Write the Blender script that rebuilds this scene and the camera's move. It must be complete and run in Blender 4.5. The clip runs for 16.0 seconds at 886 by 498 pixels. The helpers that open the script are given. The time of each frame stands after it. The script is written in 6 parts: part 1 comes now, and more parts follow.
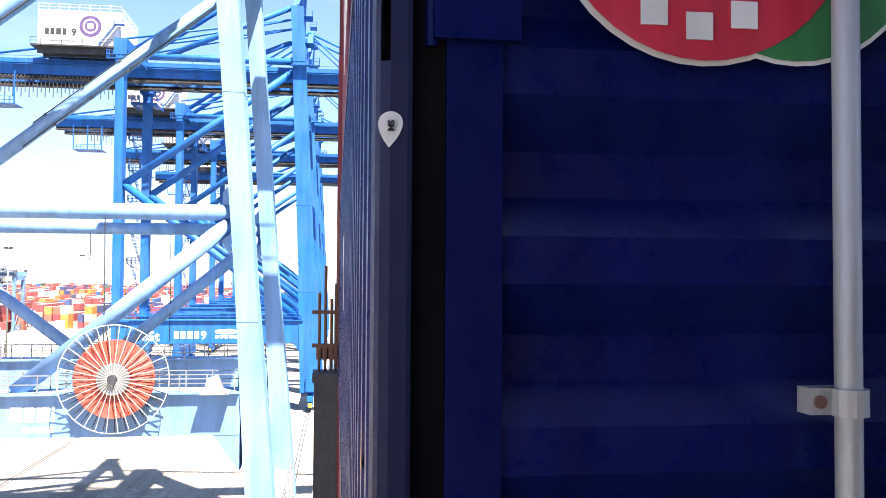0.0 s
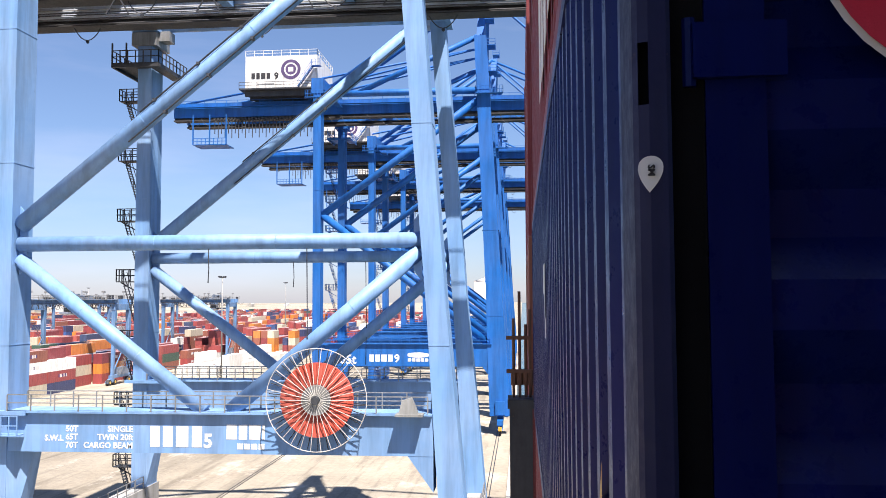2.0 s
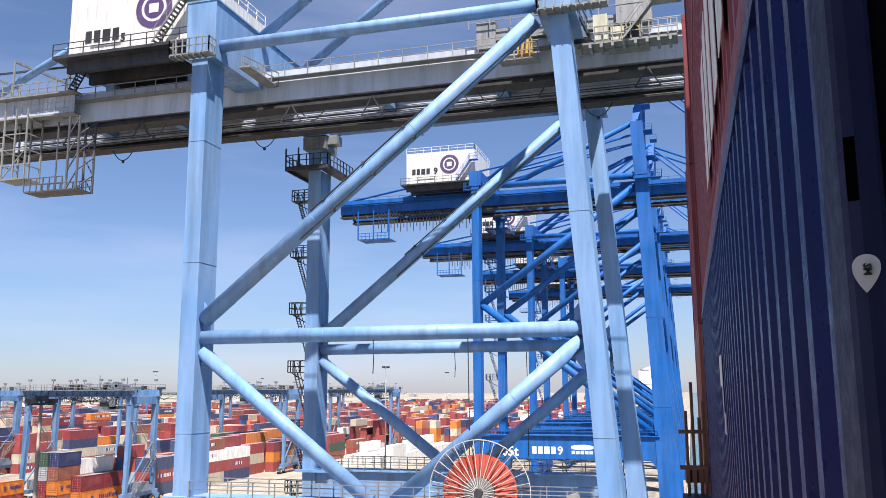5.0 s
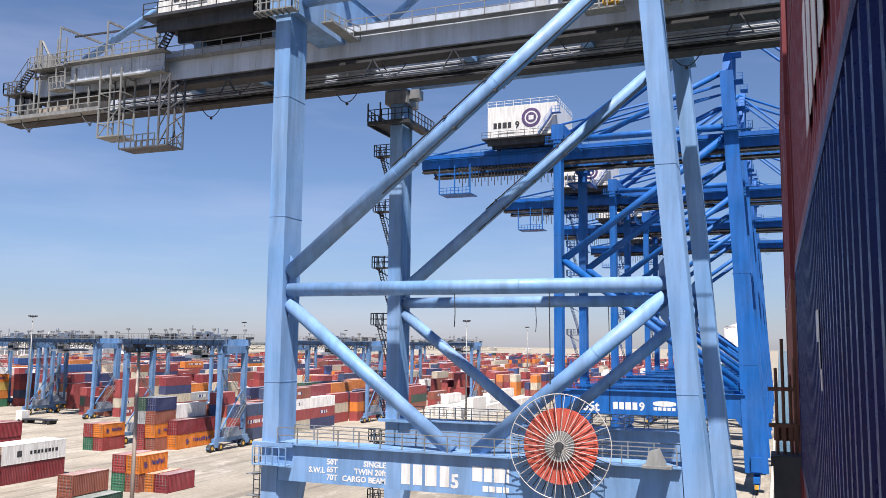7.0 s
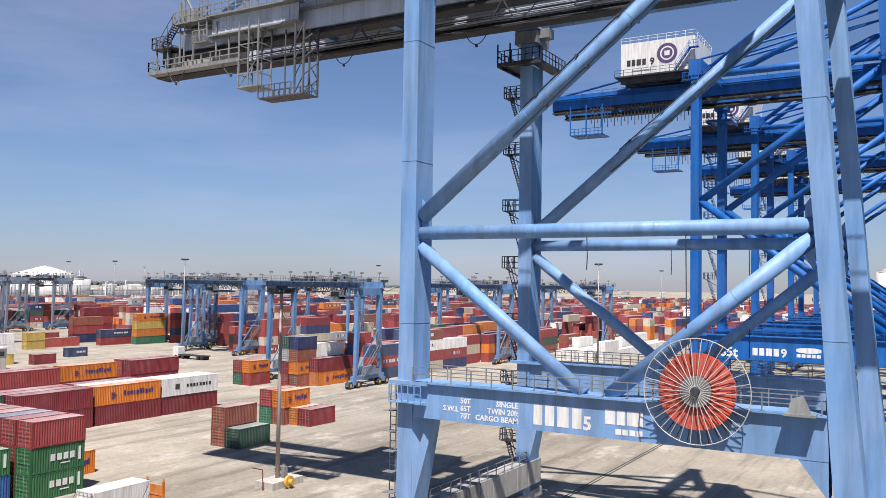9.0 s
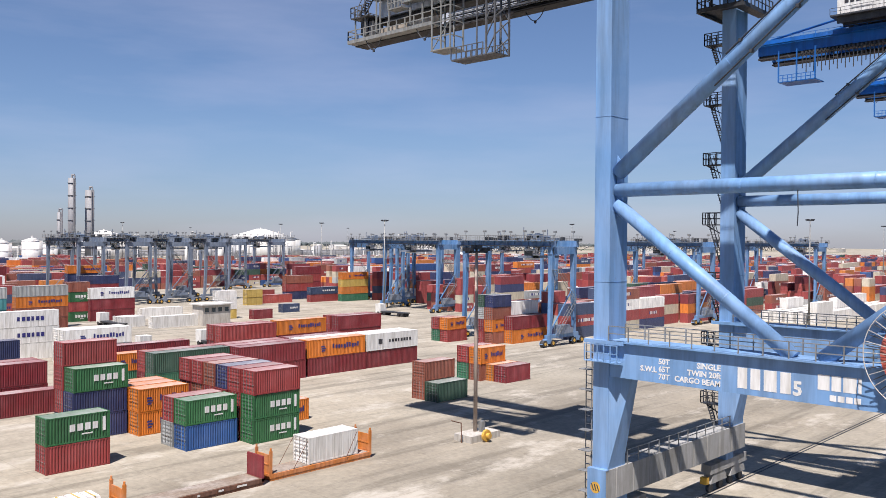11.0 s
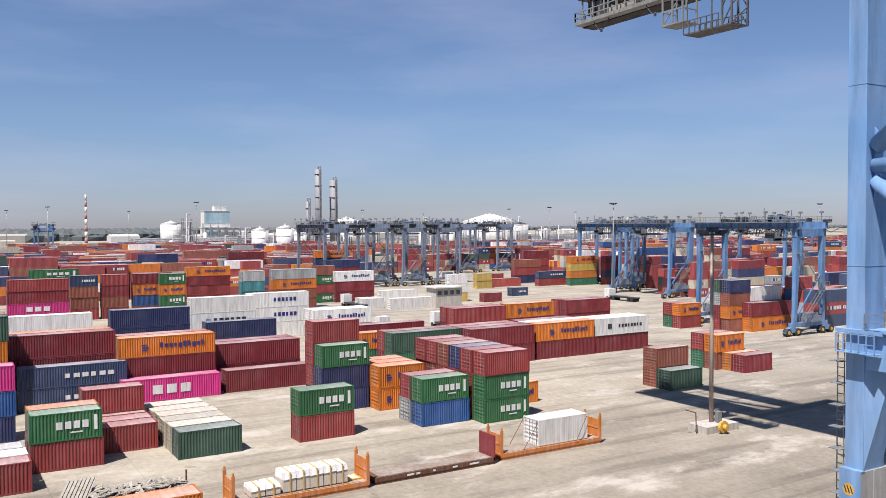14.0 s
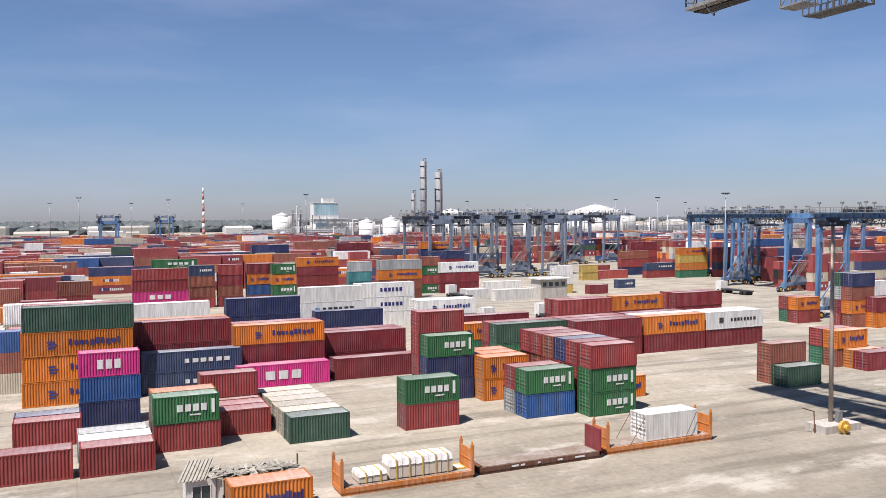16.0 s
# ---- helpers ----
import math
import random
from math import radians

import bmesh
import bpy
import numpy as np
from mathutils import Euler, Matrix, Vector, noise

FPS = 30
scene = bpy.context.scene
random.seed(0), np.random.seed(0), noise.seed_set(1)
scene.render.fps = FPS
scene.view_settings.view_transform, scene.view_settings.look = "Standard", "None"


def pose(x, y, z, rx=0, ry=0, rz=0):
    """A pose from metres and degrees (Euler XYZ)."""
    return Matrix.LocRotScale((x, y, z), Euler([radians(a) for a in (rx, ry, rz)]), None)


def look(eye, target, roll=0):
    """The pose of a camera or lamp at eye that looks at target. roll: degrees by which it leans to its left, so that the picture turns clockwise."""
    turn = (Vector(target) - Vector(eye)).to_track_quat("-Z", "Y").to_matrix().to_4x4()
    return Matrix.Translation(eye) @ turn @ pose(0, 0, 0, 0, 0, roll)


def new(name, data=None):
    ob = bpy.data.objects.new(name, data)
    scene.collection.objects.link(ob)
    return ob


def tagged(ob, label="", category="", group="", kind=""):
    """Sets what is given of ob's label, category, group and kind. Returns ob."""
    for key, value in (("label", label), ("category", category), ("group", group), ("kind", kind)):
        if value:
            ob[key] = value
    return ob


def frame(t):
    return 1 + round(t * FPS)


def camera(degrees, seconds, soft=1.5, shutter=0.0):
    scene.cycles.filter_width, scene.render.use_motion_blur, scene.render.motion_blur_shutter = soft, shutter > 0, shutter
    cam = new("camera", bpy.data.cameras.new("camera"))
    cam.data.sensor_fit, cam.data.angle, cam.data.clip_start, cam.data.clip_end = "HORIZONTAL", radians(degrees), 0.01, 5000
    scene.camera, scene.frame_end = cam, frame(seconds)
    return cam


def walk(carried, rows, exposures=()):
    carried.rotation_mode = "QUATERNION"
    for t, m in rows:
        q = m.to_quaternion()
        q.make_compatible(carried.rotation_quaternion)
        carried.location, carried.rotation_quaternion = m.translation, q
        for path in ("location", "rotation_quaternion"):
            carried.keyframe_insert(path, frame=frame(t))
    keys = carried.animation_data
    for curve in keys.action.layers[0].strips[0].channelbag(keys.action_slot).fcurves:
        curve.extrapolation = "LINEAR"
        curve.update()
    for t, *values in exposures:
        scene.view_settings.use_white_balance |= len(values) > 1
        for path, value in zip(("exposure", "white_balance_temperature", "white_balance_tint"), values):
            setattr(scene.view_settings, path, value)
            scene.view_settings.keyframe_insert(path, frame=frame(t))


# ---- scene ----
cam = camera(55.49, 16.0, soft=0.75)
PATH = [
    (0.0, (0.000, 0.000, 21.902), (1.2599, 9.9154, 22.2138), 0.36),
    (0.5, (-0.045, 0.009, 21.905), (0.5339, 9.9893, 22.1304), 0.44),
    (1.0, (-0.078, 0.012, 21.907), (-0.0874, 10.0110, 22.0580), 0.56),
    (1.5, (-0.100, 0.002, 21.918), (-0.6003, 9.9871, 22.1506), 0.32),
    (2.0, (-0.106, 0.001, 21.937), (-1.0377, 9.9398, 22.5233), -0.26),
    (2.5, (-0.103, 0.001, 21.955), (-1.3503, 9.8703, 22.9782), -0.61),
    (3.0, (-0.108, -0.003, 21.966), (-1.6188, 9.7965, 23.2683), -0.64),
    (3.5, (-0.116, -0.013, 21.971), (-1.8876, 9.7073, 23.5109), -0.67),
    (4.0, (-0.130, -0.017, 21.971), (-2.2592, 9.6059, 23.6643), -0.64),
    (6.5, (-0.188, -0.031, 21.940), (-3.6288, 9.2683, 23.2405), 0.48),
    (7.0, (-0.198, -0.034, 21.937), (-3.8684, 9.2023, 23.0425), 0.59),
    (7.5, (-0.210, -0.038, 21.932), (-4.1327, 9.1136, 22.8591), 0.68),
    (8.0, (-0.223, -0.045, 21.934), (-4.4316, 8.9939, 22.7013), 0.72),
    (8.5, (-0.230, -0.049, 21.913), (-4.8286, 8.8104, 22.5136), 0.78),
    (9.0, (-0.251, -0.058, 21.904), (-5.3199, 8.5523, 22.3219), 0.88),
    (9.5, (-0.274, -0.064, 21.899), (-5.9095, 8.1933, 22.1507), 0.82),
    (12.0, (-0.321, -0.136, 21.863), (-7.9019, 6.3819, 21.6439), 0.22),
    (12.5, (-0.331, -0.149, 21.858), (-8.2546, 5.9468, 21.6003), 0.06),
    (13.0, (-0.334, -0.157, 21.858), (-8.4865, 5.6269, 21.5784), -0.17),
    (13.5, (-0.337, -0.167, 21.856), (-8.7232, 5.2725, 21.5783), -0.22),
    (14.0, (-0.340, -0.173, 21.859), (-8.9000, 4.9886, 21.5715), -0.22),
    (14.5, (-0.347, -0.183, 21.857), (-9.0592, 4.7149, 21.5320), -0.28),
    (15.0, (-0.348, -0.194, 21.855), (-9.2039, 4.4376, 21.4973), -0.22),
    (15.5, (-0.351, -0.200, 21.855), (-9.3406, 4.1643, 21.4749), -0.30),
    (16.0, (-0.355, -0.213, 21.855), (-9.4841, 3.8496, 21.4695), -0.38),
]
EXPOSURES = [(0.0, 2.45, 6900, 17), (0.5, 1.9, 6900, 17), (1.0, 1.48, 6850, 17), (1.6, 1.38, 6800, 17), (2.4, 1.36, 6750, 17), (4.2, 1.22, 6600, 17), (7.0, 0.93, 6500, 17), (9.0, 0.73, 6470, 17), (16.0, 0.7, 6450, 17)]
walk(cam, [(t, look(eye, target, roll)) for t, eye, target, roll in PATH], EXPOSURES)

# ---------------------------------------------------------------- light
SUN_EL, SUN_AZ = radians(62), math.atan2(0.5, -0.866)      # azimuth from +y towards +x
world = bpy.data.worlds.new("world")
scene.world = world
world.use_nodes = True
wn = world.node_tree.nodes
sky = wn.new("ShaderNodeTexSky")
sky.sky_type = "NISHITA"
sky.sun_disc = False
sky.sun_elevation = SUN_EL
sky.sun_rotation = SUN_AZ
sky.air_density, sky.dust_density, sky.ozone_density = 1.0, 0.25, 6.0
wn["Background"].inputs[1].default_value = 0.06
# pale lavender heat haze low over the horizon, with a few thin streaks of cloud
wl = world.node_tree.links
sky_co = wn.new("ShaderNodeTexCoord").outputs["Generated"]
sky_xyz = wn.new("ShaderNodeSeparateXYZ")
wl.new(sky_co, sky_xyz.inputs[0])
haze = wn.new("ShaderNodeValToRGB")
haze.color_ramp.elements[0].position, haze.color_ramp.elements[0].color = 0.0, (0.70, 0.735, 0.93, 1)
haze.color_ramp.elements[1].position, haze.color_ramp.elements[1].color = 0.45, (1, 1, 1, 1)
e = haze.color_ramp.elements.new(0.12)
e.color = (0.88, 0.91, 0.99, 1)
wl.new(sky_xyz.outputs["Z"], haze.inputs[0])
tinted = wn.new("ShaderNodeMixRGB")
tinted.blend_type = "MULTIPLY"
tinted.inputs[0].default_value = 1.0
wl.new(sky.outputs[0], tinted.inputs[1])
wl.new(haze.outputs[0], tinted.inputs[2])
stretch = wn.new("ShaderNodeMapping")
stretch.inputs["Scale"].default_value = (1.6, 1.6, 9.0)
wl.new(sky_co, stretch.inputs[0])
cloud = wn.new("ShaderNodeTexNoise")
cloud.inputs["Scale"].default_value, cloud.inputs["Detail"].default_value, cloud.inputs["Roughness"].default_value = 1.7, 6, 0.55
wl.new(stretch.outputs[0], cloud.inputs["Vector"])
streak = wn.new("ShaderNodeValToRGB")
streak.color_ramp.elements[0].position, streak.color_ramp.elements[0].color = 0.44, (0, 0, 0, 1)
streak.color_ramp.elements[1].position, streak.color_ramp.elements[1].color = 0.8, (0.22, 0.22, 0.22, 1)
wl.new(cloud.outputs["Fac"], streak.inputs[0])
clouded = wn.new("ShaderNodeMixRGB")
wl.new(streak.outputs[0], clouded.inputs[0])
wl.new(tinted.outputs[0], clouded.inputs[1])
clouded.inputs[2].default_value = (7.0, 7.3, 9.0, 1)
wl.new(clouded.outputs[0], wn["Background"].inputs[0])
sun = new("sun", bpy.data.lights.new("sun", "SUN"))
sun.data.energy, sun.data.angle, sun.data.color = 5.0, radians(0.53), (1.0, 0.955, 0.88)
sd = Vector((math.sin(SUN_AZ) * math.cos(SUN_EL), math.cos(SUN_AZ) * math.cos(SUN_EL), math.sin(SUN_EL)))
sun.matrix_world = look(sd * 300, (0, 0, 0))


# ---------------------------------------------------------------- materials
def node_mat(name):
    m = bpy.data.materials.new(name)
    m.use_nodes = True
    return m, m.node_tree.nodes, m.node_tree.links, m.node_tree.nodes["Principled BSDF"]


def ramp(nodes, stops):
    r = nodes.new("ShaderNodeValToRGB")
    el = r.color_ramp.elements
    while len(el) < len(stops):
        el.new(0.5)
    for e, (p, c) in zip(el, stops):
        e.position, e.color = p, (*c, 1)
    return r


def noise_tex(nodes, links, coord, scale, detail=4.0, rough=0.6, stretch=None):
    n = nodes.new("ShaderNodeTexNoise")
    n.inputs["Scale"].default_value, n.inputs["Detail"].default_value, n.inputs["Roughness"].default_value = scale, detail, rough
    if stretch:
        mp = nodes.new("ShaderNodeMapping")
        mp.inputs["Scale"].default_value = stretch
        links.new(coord, mp.inputs[0])
        coord = mp.outputs[0]
    links.new(coord, n.inputs["Vector"])
    return n


def mix(nodes, links, kind, fac, a, b):
    x = nodes.new("ShaderNodeMix")
    x.data_type, x.blend_type = "RGBA", kind
    for sock, v in ((x.inputs[0], fac), (x.inputs[6], a), (x.inputs[7], b)):
        if isinstance(v, (int, float)):
            sock.default_value = v
        elif isinstance(v, tuple):
            sock.default_value = (*v, 1)
        else:
            links.new(v, sock)
    return x.outputs[2]


def paint(name, rgb, rough=0.5, metal=0.0, wear=(0.22, 0.12, 0.07), worn=0.5, fade=0.25, random_tint=0.0, scale=1.0, spec=0.5, bump=0.15):
    """Painted steel: faded patches, vertical streaks of dirt and small rust spots."""
    m, n, l, p = node_mat(name)
    rgb = tuple(c * 0.84 for c in rgb)
    co = n.new("ShaderNodeTexCoord").outputs["Object"]
    big = noise_tex(n, l, co, 0.45 * scale, 5)
    streak = noise_tex(n, l, co, 1.3 * scale, 4, 0.65, (2.2, 2.2, 0.22))
    spot = noise_tex(n, l, co, 6.0 * scale, 6, 0.75)
    pale = tuple(c + (0.62 - c) * fade for c in rgb)
    r1 = ramp(n, [(0.38, rgb), (0.72, pale)])
    l.new(big.outputs["Fac"], r1.inputs[0])
    r2 = ramp(n, [(0.35, (0.62, 0.6, 0.57)), (0.6, (1, 1, 1))])
    l.new(streak.outputs["Fac"], r2.inputs[0])
    c = mix(n, l, "MULTIPLY", 0.75, r1.outputs[0], r2.outputs[0])
    r3 = ramp(n, [(0.66 - 0.04 * worn, (0, 0, 0)), (0.74, (worn, worn, worn))])
    l.new(spot.outputs["Fac"], r3.inputs[0])
    c = mix(n, l, "MIX", r3.outputs[0], c, wear)
    if random_tint:
        oi = n.new("ShaderNodeObjectInfo")
        r4 = ramp(n, [(0.0, (1 - random_tint,) * 3), (1.0, (1 + random_tint * 0.35,) * 3)])
        l.new(oi.outputs["Random"], r4.inputs[0])
        c = mix(n, l, "MULTIPLY", 1.0, c, r4.outputs[0])
    l.new(c, p.inputs["Base Color"])
    r5 = ramp(n, [(0.3, (rough - 0.1,) * 3), (0.7, (rough + 0.2,) * 3)])
    l.new(spot.outputs["Fac"], r5.inputs[0])
    l.new(r5.outputs[0], p.inputs["Roughness"])
    p.inputs["Metallic"].default_value = metal
    p.inputs["Specular IOR Level"].default_value = spec
    b = n.new("ShaderNodeBump")
    b.inputs["Strength"].default_value, b.inputs["Distance"].default_value = bump, 0.02
    l.new(spot.outputs["Fac"], b.inputs["Height"])
    l.new(b.outputs[0], p.inputs["Normal"])
    return m


BOX = {
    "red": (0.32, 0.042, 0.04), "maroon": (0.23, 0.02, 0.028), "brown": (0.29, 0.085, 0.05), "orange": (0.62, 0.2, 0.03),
    "hapag": (0.68, 0.19, 0.012), "navy": (0.018, 0.03, 0.115), "blue": (0.015, 0.085, 0.28), "cma": (0.03, 0.055, 0.13),
    "uasc": (0.022, 0.145, 0.045), "green": (0.03, 0.17, 0.09), "dgreen": (0.03, 0.085, 0.055), "white": (0.9, 0.89, 0.85),
    "cream": (0.55, 0.49, 0.37), "grey": (0.4, 0.42, 0.42), "one": (0.66, 0.03, 0.24), "ym": (0.88, 0.88, 0.85),
    "hapagw": (0.88, 0.88, 0.85), "cmaw": (0.9, 0.89, 0.85), "maersk": (0.78, 0.8, 0.8), "teal": (0.05, 0.25, 0.27),
    "yellow": (0.6, 0.42, 0.1), "tomato": (0.4, 0.07, 0.055),
}
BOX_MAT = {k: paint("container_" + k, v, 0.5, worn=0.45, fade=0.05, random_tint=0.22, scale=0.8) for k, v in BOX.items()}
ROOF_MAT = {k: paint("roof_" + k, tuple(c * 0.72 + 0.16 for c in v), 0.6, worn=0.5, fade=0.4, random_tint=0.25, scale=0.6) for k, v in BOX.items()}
M_PALE = paint("crane_pale_blue_paint", (0.165, 0.345, 0.63), 0.5, worn=0.35, fade=0.15, scale=0.35)
M_BLUE = paint("crane_bright_blue_paint", (0.0, 0.125, 0.46), 0.5, worn=0.2, fade=0.04, scale=0.35, spec=0.35)
M_RTG = paint("yard_crane_blue_paint", (0.09, 0.235, 0.47), 0.45, worn=0.4, fade=0.2, scale=0.5)
M_RTG2 = paint("yard_crane_grey_blue_paint", (0.15, 0.2, 0.28), 0.5, worn=0.4, fade=0.2, scale=0.5)
M_WHITE = paint("white_paint", (0.8, 0.8, 0.77), 0.45, worn=0.25, fade=0.1)
M_DARK = paint("dark_steel", (0.035, 0.04, 0.05), 0.55, 0.2, worn=0.5, fade=0.06)
M_GREYST = paint("grey_galvanised_steel", (0.3, 0.31, 0.31), 0.5, 0.5, worn=0.4, fade=0.2)
M_RUST = paint("rusted_steel", (0.16, 0.065, 0.035), 0.8, 0.1, worn=0.6, fade=0.08)
M_REEL = paint("reel_red_paint", (0.62, 0.085, 0.045), 0.5, worn=0.25, fade=0.12)
M_YELLOW = paint("yellow_paint", (0.72, 0.4, 0.03), 0.5, worn=0.5, fade=0.1)
M_RACK = paint("orange_rack_paint", (0.62, 0.2, 0.03), 0.6, worn=0.8, fade=0.2)
M_BLACK = paint("black_rubber_and_shade", (0.02, 0.02, 0.022), 0.75, worn=0.2, fade=0.05)
M_PURPLE = paint("purple_logo_paint", (0.09, 0.05, 0.16), 0.5, worn=0.1, fade=0.05)
M_LOGOBLUE = paint("dark_blue_lettering", (0.03, 0.03, 0.2), 0.5, worn=0.2, fade=0.05)
M_TEXT = paint("white_lettering", (0.82, 0.82, 0.8), 0.5, worn=0.3, fade=0.05)
M_TEXTDK = paint("black_lettering", (0.02, 0.02, 0.025), 0.5, worn=0.2, fade=0.05)
M_CONC = paint("concrete_block", (0.5, 0.47, 0.42), 0.85, wear=(0.3, 0.27, 0.24), worn=0.5, fade=0.2)
M_TANK = paint("tank_white_paint", (0.78, 0.78, 0.75), 0.5, wear=(0.45, 0.38, 0.3), worn=0.3, fade=0.1, scale=0.1)
M_GASKET = paint("black_gasket", (0.004, 0.004, 0.005), 0.8, worn=0.0, fade=0.0, spec=0.1)
M_SILL = paint("weathered_grey_beam_paint", (0.3, 0.3, 0.285), 0.8, wear=(0.2, 0.15, 0.11), worn=0.7, fade=0.3, scale=0.5)
M_SPOKE = paint("spoke_pale_steel", (0.62, 0.6, 0.55), 0.5, worn=0.3, fade=0.05)
M_FADEDRED = paint("faded_red_band", (0.42, 0.17, 0.17), 0.6, worn=0.2, fade=0.2)
M_STICKER = paint("sticker_white", (0.78, 0.78, 0.76), 0.4, worn=0.1, fade=0.05)
M_MOLRED = paint("sticker_red", (0.62, 0.02, 0.05), 0.4, worn=0.1, fade=0.05, scale=4)
M_MOLGREEN = paint("sticker_green", (0.02, 0.22, 0.06), 0.4, worn=0.1, fade=0.05, scale=4)


def glass_mat():
    m, n, l, p = node_mat("dark_glass")
    p.inputs["Base Color"].default_value = (0.03, 0.05, 0.06, 1)
    p.inputs["Roughness"].default_value = 0.06
    return m


M_GLASS = glass_mat()


def ground_mat():
    m, n, l, p = node_mat("yard_concrete")
    co = n.new("ShaderNodeTexCoord").outputs["Object"]
    far = noise_tex(n, l, co, 0.012, 5, 0.6)
    mid = noise_tex(n, l, co, 0.09, 6, 0.65)
    lane = noise_tex(n, l, co, 0.42, 6, 0.62, (1.0, 0.07, 1.0))
    fine = noise_tex(n, l, co, 1.6, 7, 0.7)
    r1 = ramp(n, [(0.33, (0.265, 0.24, 0.195)), (0.5, (0.315, 0.29, 0.238)), (0.66, (0.365, 0.337, 0.278))])
    l.new(mid.outputs["Fac"], r1.inputs[0])
    r2 = ramp(n, [(0.39, (0.56, 0.55, 0.54)), (0.48, (0.95, 0.95, 0.95)), (0.6, (1.05, 1.04, 1.03))])
    l.new(lane.outputs["Fac"], r2.inputs[0])
    c = mix(n, l, "MULTIPLY", 0.7, r1.outputs[0], r2.outputs[0])
    r3 = ramp(n, [(0.3, (0.72, 0.71, 0.7)), (0.62, (1.08, 1.07, 1.05))])
    l.new(fine.outputs["Fac"], r3.inputs[0])
    c = mix(n, l, "MULTIPLY", 0.8, c, r3.outputs[0])
    r4 = ramp(n, [(0.4, (0.82, 0.83, 0.84)), (0.62, (1.05, 1.03, 1.0))])
    l.new(far.outputs["Fac"], r4.inputs[0])
    c = mix(n, l, "MULTIPLY", 0.8, c, r4.outputs[0])
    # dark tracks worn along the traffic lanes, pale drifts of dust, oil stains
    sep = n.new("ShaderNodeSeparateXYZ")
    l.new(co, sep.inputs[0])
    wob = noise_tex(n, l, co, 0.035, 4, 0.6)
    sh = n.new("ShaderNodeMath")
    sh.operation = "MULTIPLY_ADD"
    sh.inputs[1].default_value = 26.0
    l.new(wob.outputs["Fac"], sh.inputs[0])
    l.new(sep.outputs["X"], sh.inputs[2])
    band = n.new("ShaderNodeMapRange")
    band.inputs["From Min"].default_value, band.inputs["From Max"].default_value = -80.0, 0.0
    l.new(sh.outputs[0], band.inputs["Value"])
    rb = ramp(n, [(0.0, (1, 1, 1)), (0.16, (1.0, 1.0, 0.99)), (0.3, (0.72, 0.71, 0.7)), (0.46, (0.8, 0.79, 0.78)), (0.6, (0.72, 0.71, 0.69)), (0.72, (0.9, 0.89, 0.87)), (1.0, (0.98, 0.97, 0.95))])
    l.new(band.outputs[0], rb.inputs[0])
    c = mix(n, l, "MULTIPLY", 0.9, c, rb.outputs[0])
    dust = noise_tex(n, l, co, 0.16, 7, 0.7, (1.0, 0.55, 1.0))
    rd = ramp(n, [(0.55, (0, 0, 0)), (0.66, (0.75, 0.75, 0.75))])
    l.new(dust.outputs["Fac"], rd.inputs[0])
    c = mix(n, l, "MIX", rd.outputs[0], c, (0.43, 0.4, 0.345))
    oil = noise_tex(n, l, co, 0.55, 5, 0.6)
    ro = ramp(n, [(0.28, (0.45, 0.44, 0.43)), (0.36, (1, 1, 1))])
    l.new(oil.outputs["Fac"], ro.inputs[0])
    c = mix(n, l, "MULTIPLY", 0.6, c, ro.outputs[0])
    # slab joints
    br = n.new("ShaderNodeTexBrick")
    br.offset = 0.0
    br.inputs["Scale"].default_value = 1.0
    br.inputs["Brick Width"].default_value, br.inputs["Row Height"].default_value, br.inputs["Mortar Size"].default_value = 7.5, 7.5, 0.05
    br.inputs["Color1"].default_value = br.inputs["Color2"].default_value = (1, 1, 1, 1)
    br.inputs["Mortar"].default_value = (0.74, 0.73, 0.71, 1)
    l.new(co, br.inputs["Vector"])
    c = mix(n, l, "MULTIPLY", 0.55, c, br.outputs["Color"])
    l.new(c, p.inputs["Base Color"])
    p.inputs["Roughness"].default_value = 0.9
    b = n.new("ShaderNodeBump")
    b.inputs["Strength"].default_value, b.inputs["Distance"].default_value = 0.3, 0.05
    l.new(fine.outputs["Fac"], b.inputs["Height"])
    l.new(b.outputs[0], p.inputs["Normal"])
    return m


def land_mat():
    m, n, l, p = node_mat("dry_land_and_scrub")
    co = n.new("ShaderNodeTexCoord").outputs["Object"]
    a = noise_tex(n, l, co, 0.004, 6, 0.6)
    b2 = noise_tex(n, l, co, 0.05, 6, 0.7)
    r = ramp(n, [(0.36, (0.08, 0.095, 0.055)), (0.46, (0.29, 0.26, 0.205)), (0.65, (0.37, 0.335, 0.27))])
    l.new(a.outputs["Fac"], r.inputs[0])
    r2 = ramp(n, [(0.3, (0.6, 0.6, 0.6)), (0.65, (1.1, 1.1, 1.1))])
    l.new(b2.outputs["Fac"], r2.inputs[0])
    l.new(mix(n, l, "MULTIPLY", 0.8, r.outputs[0], r2.outputs[0]), p.inputs["Base Color"])
    p.inputs["Roughness"].default_value = 0.95
    return m


def water_mat():
    m, n, l, p = node_mat("harbour_water")
    co = n.new("ShaderNodeTexCoord").outputs["Object"]
    w = noise_tex(n, l, co, 0.5, 5, 0.6)
    p.inputs["Base Color"].default_value = (0.02, 0.07, 0.075, 1)
    p.inputs["Roughness"].default_value = 0.12
    b = n.new("ShaderNodeBump")
    b.inputs["Strength"].default_value, b.inputs["Distance"].default_value = 0.6, 0.2
    l.new(w.outputs["Fac"], b.inputs["Height"])
    l.new(b.outputs[0], p.inputs["Normal"])
    return m


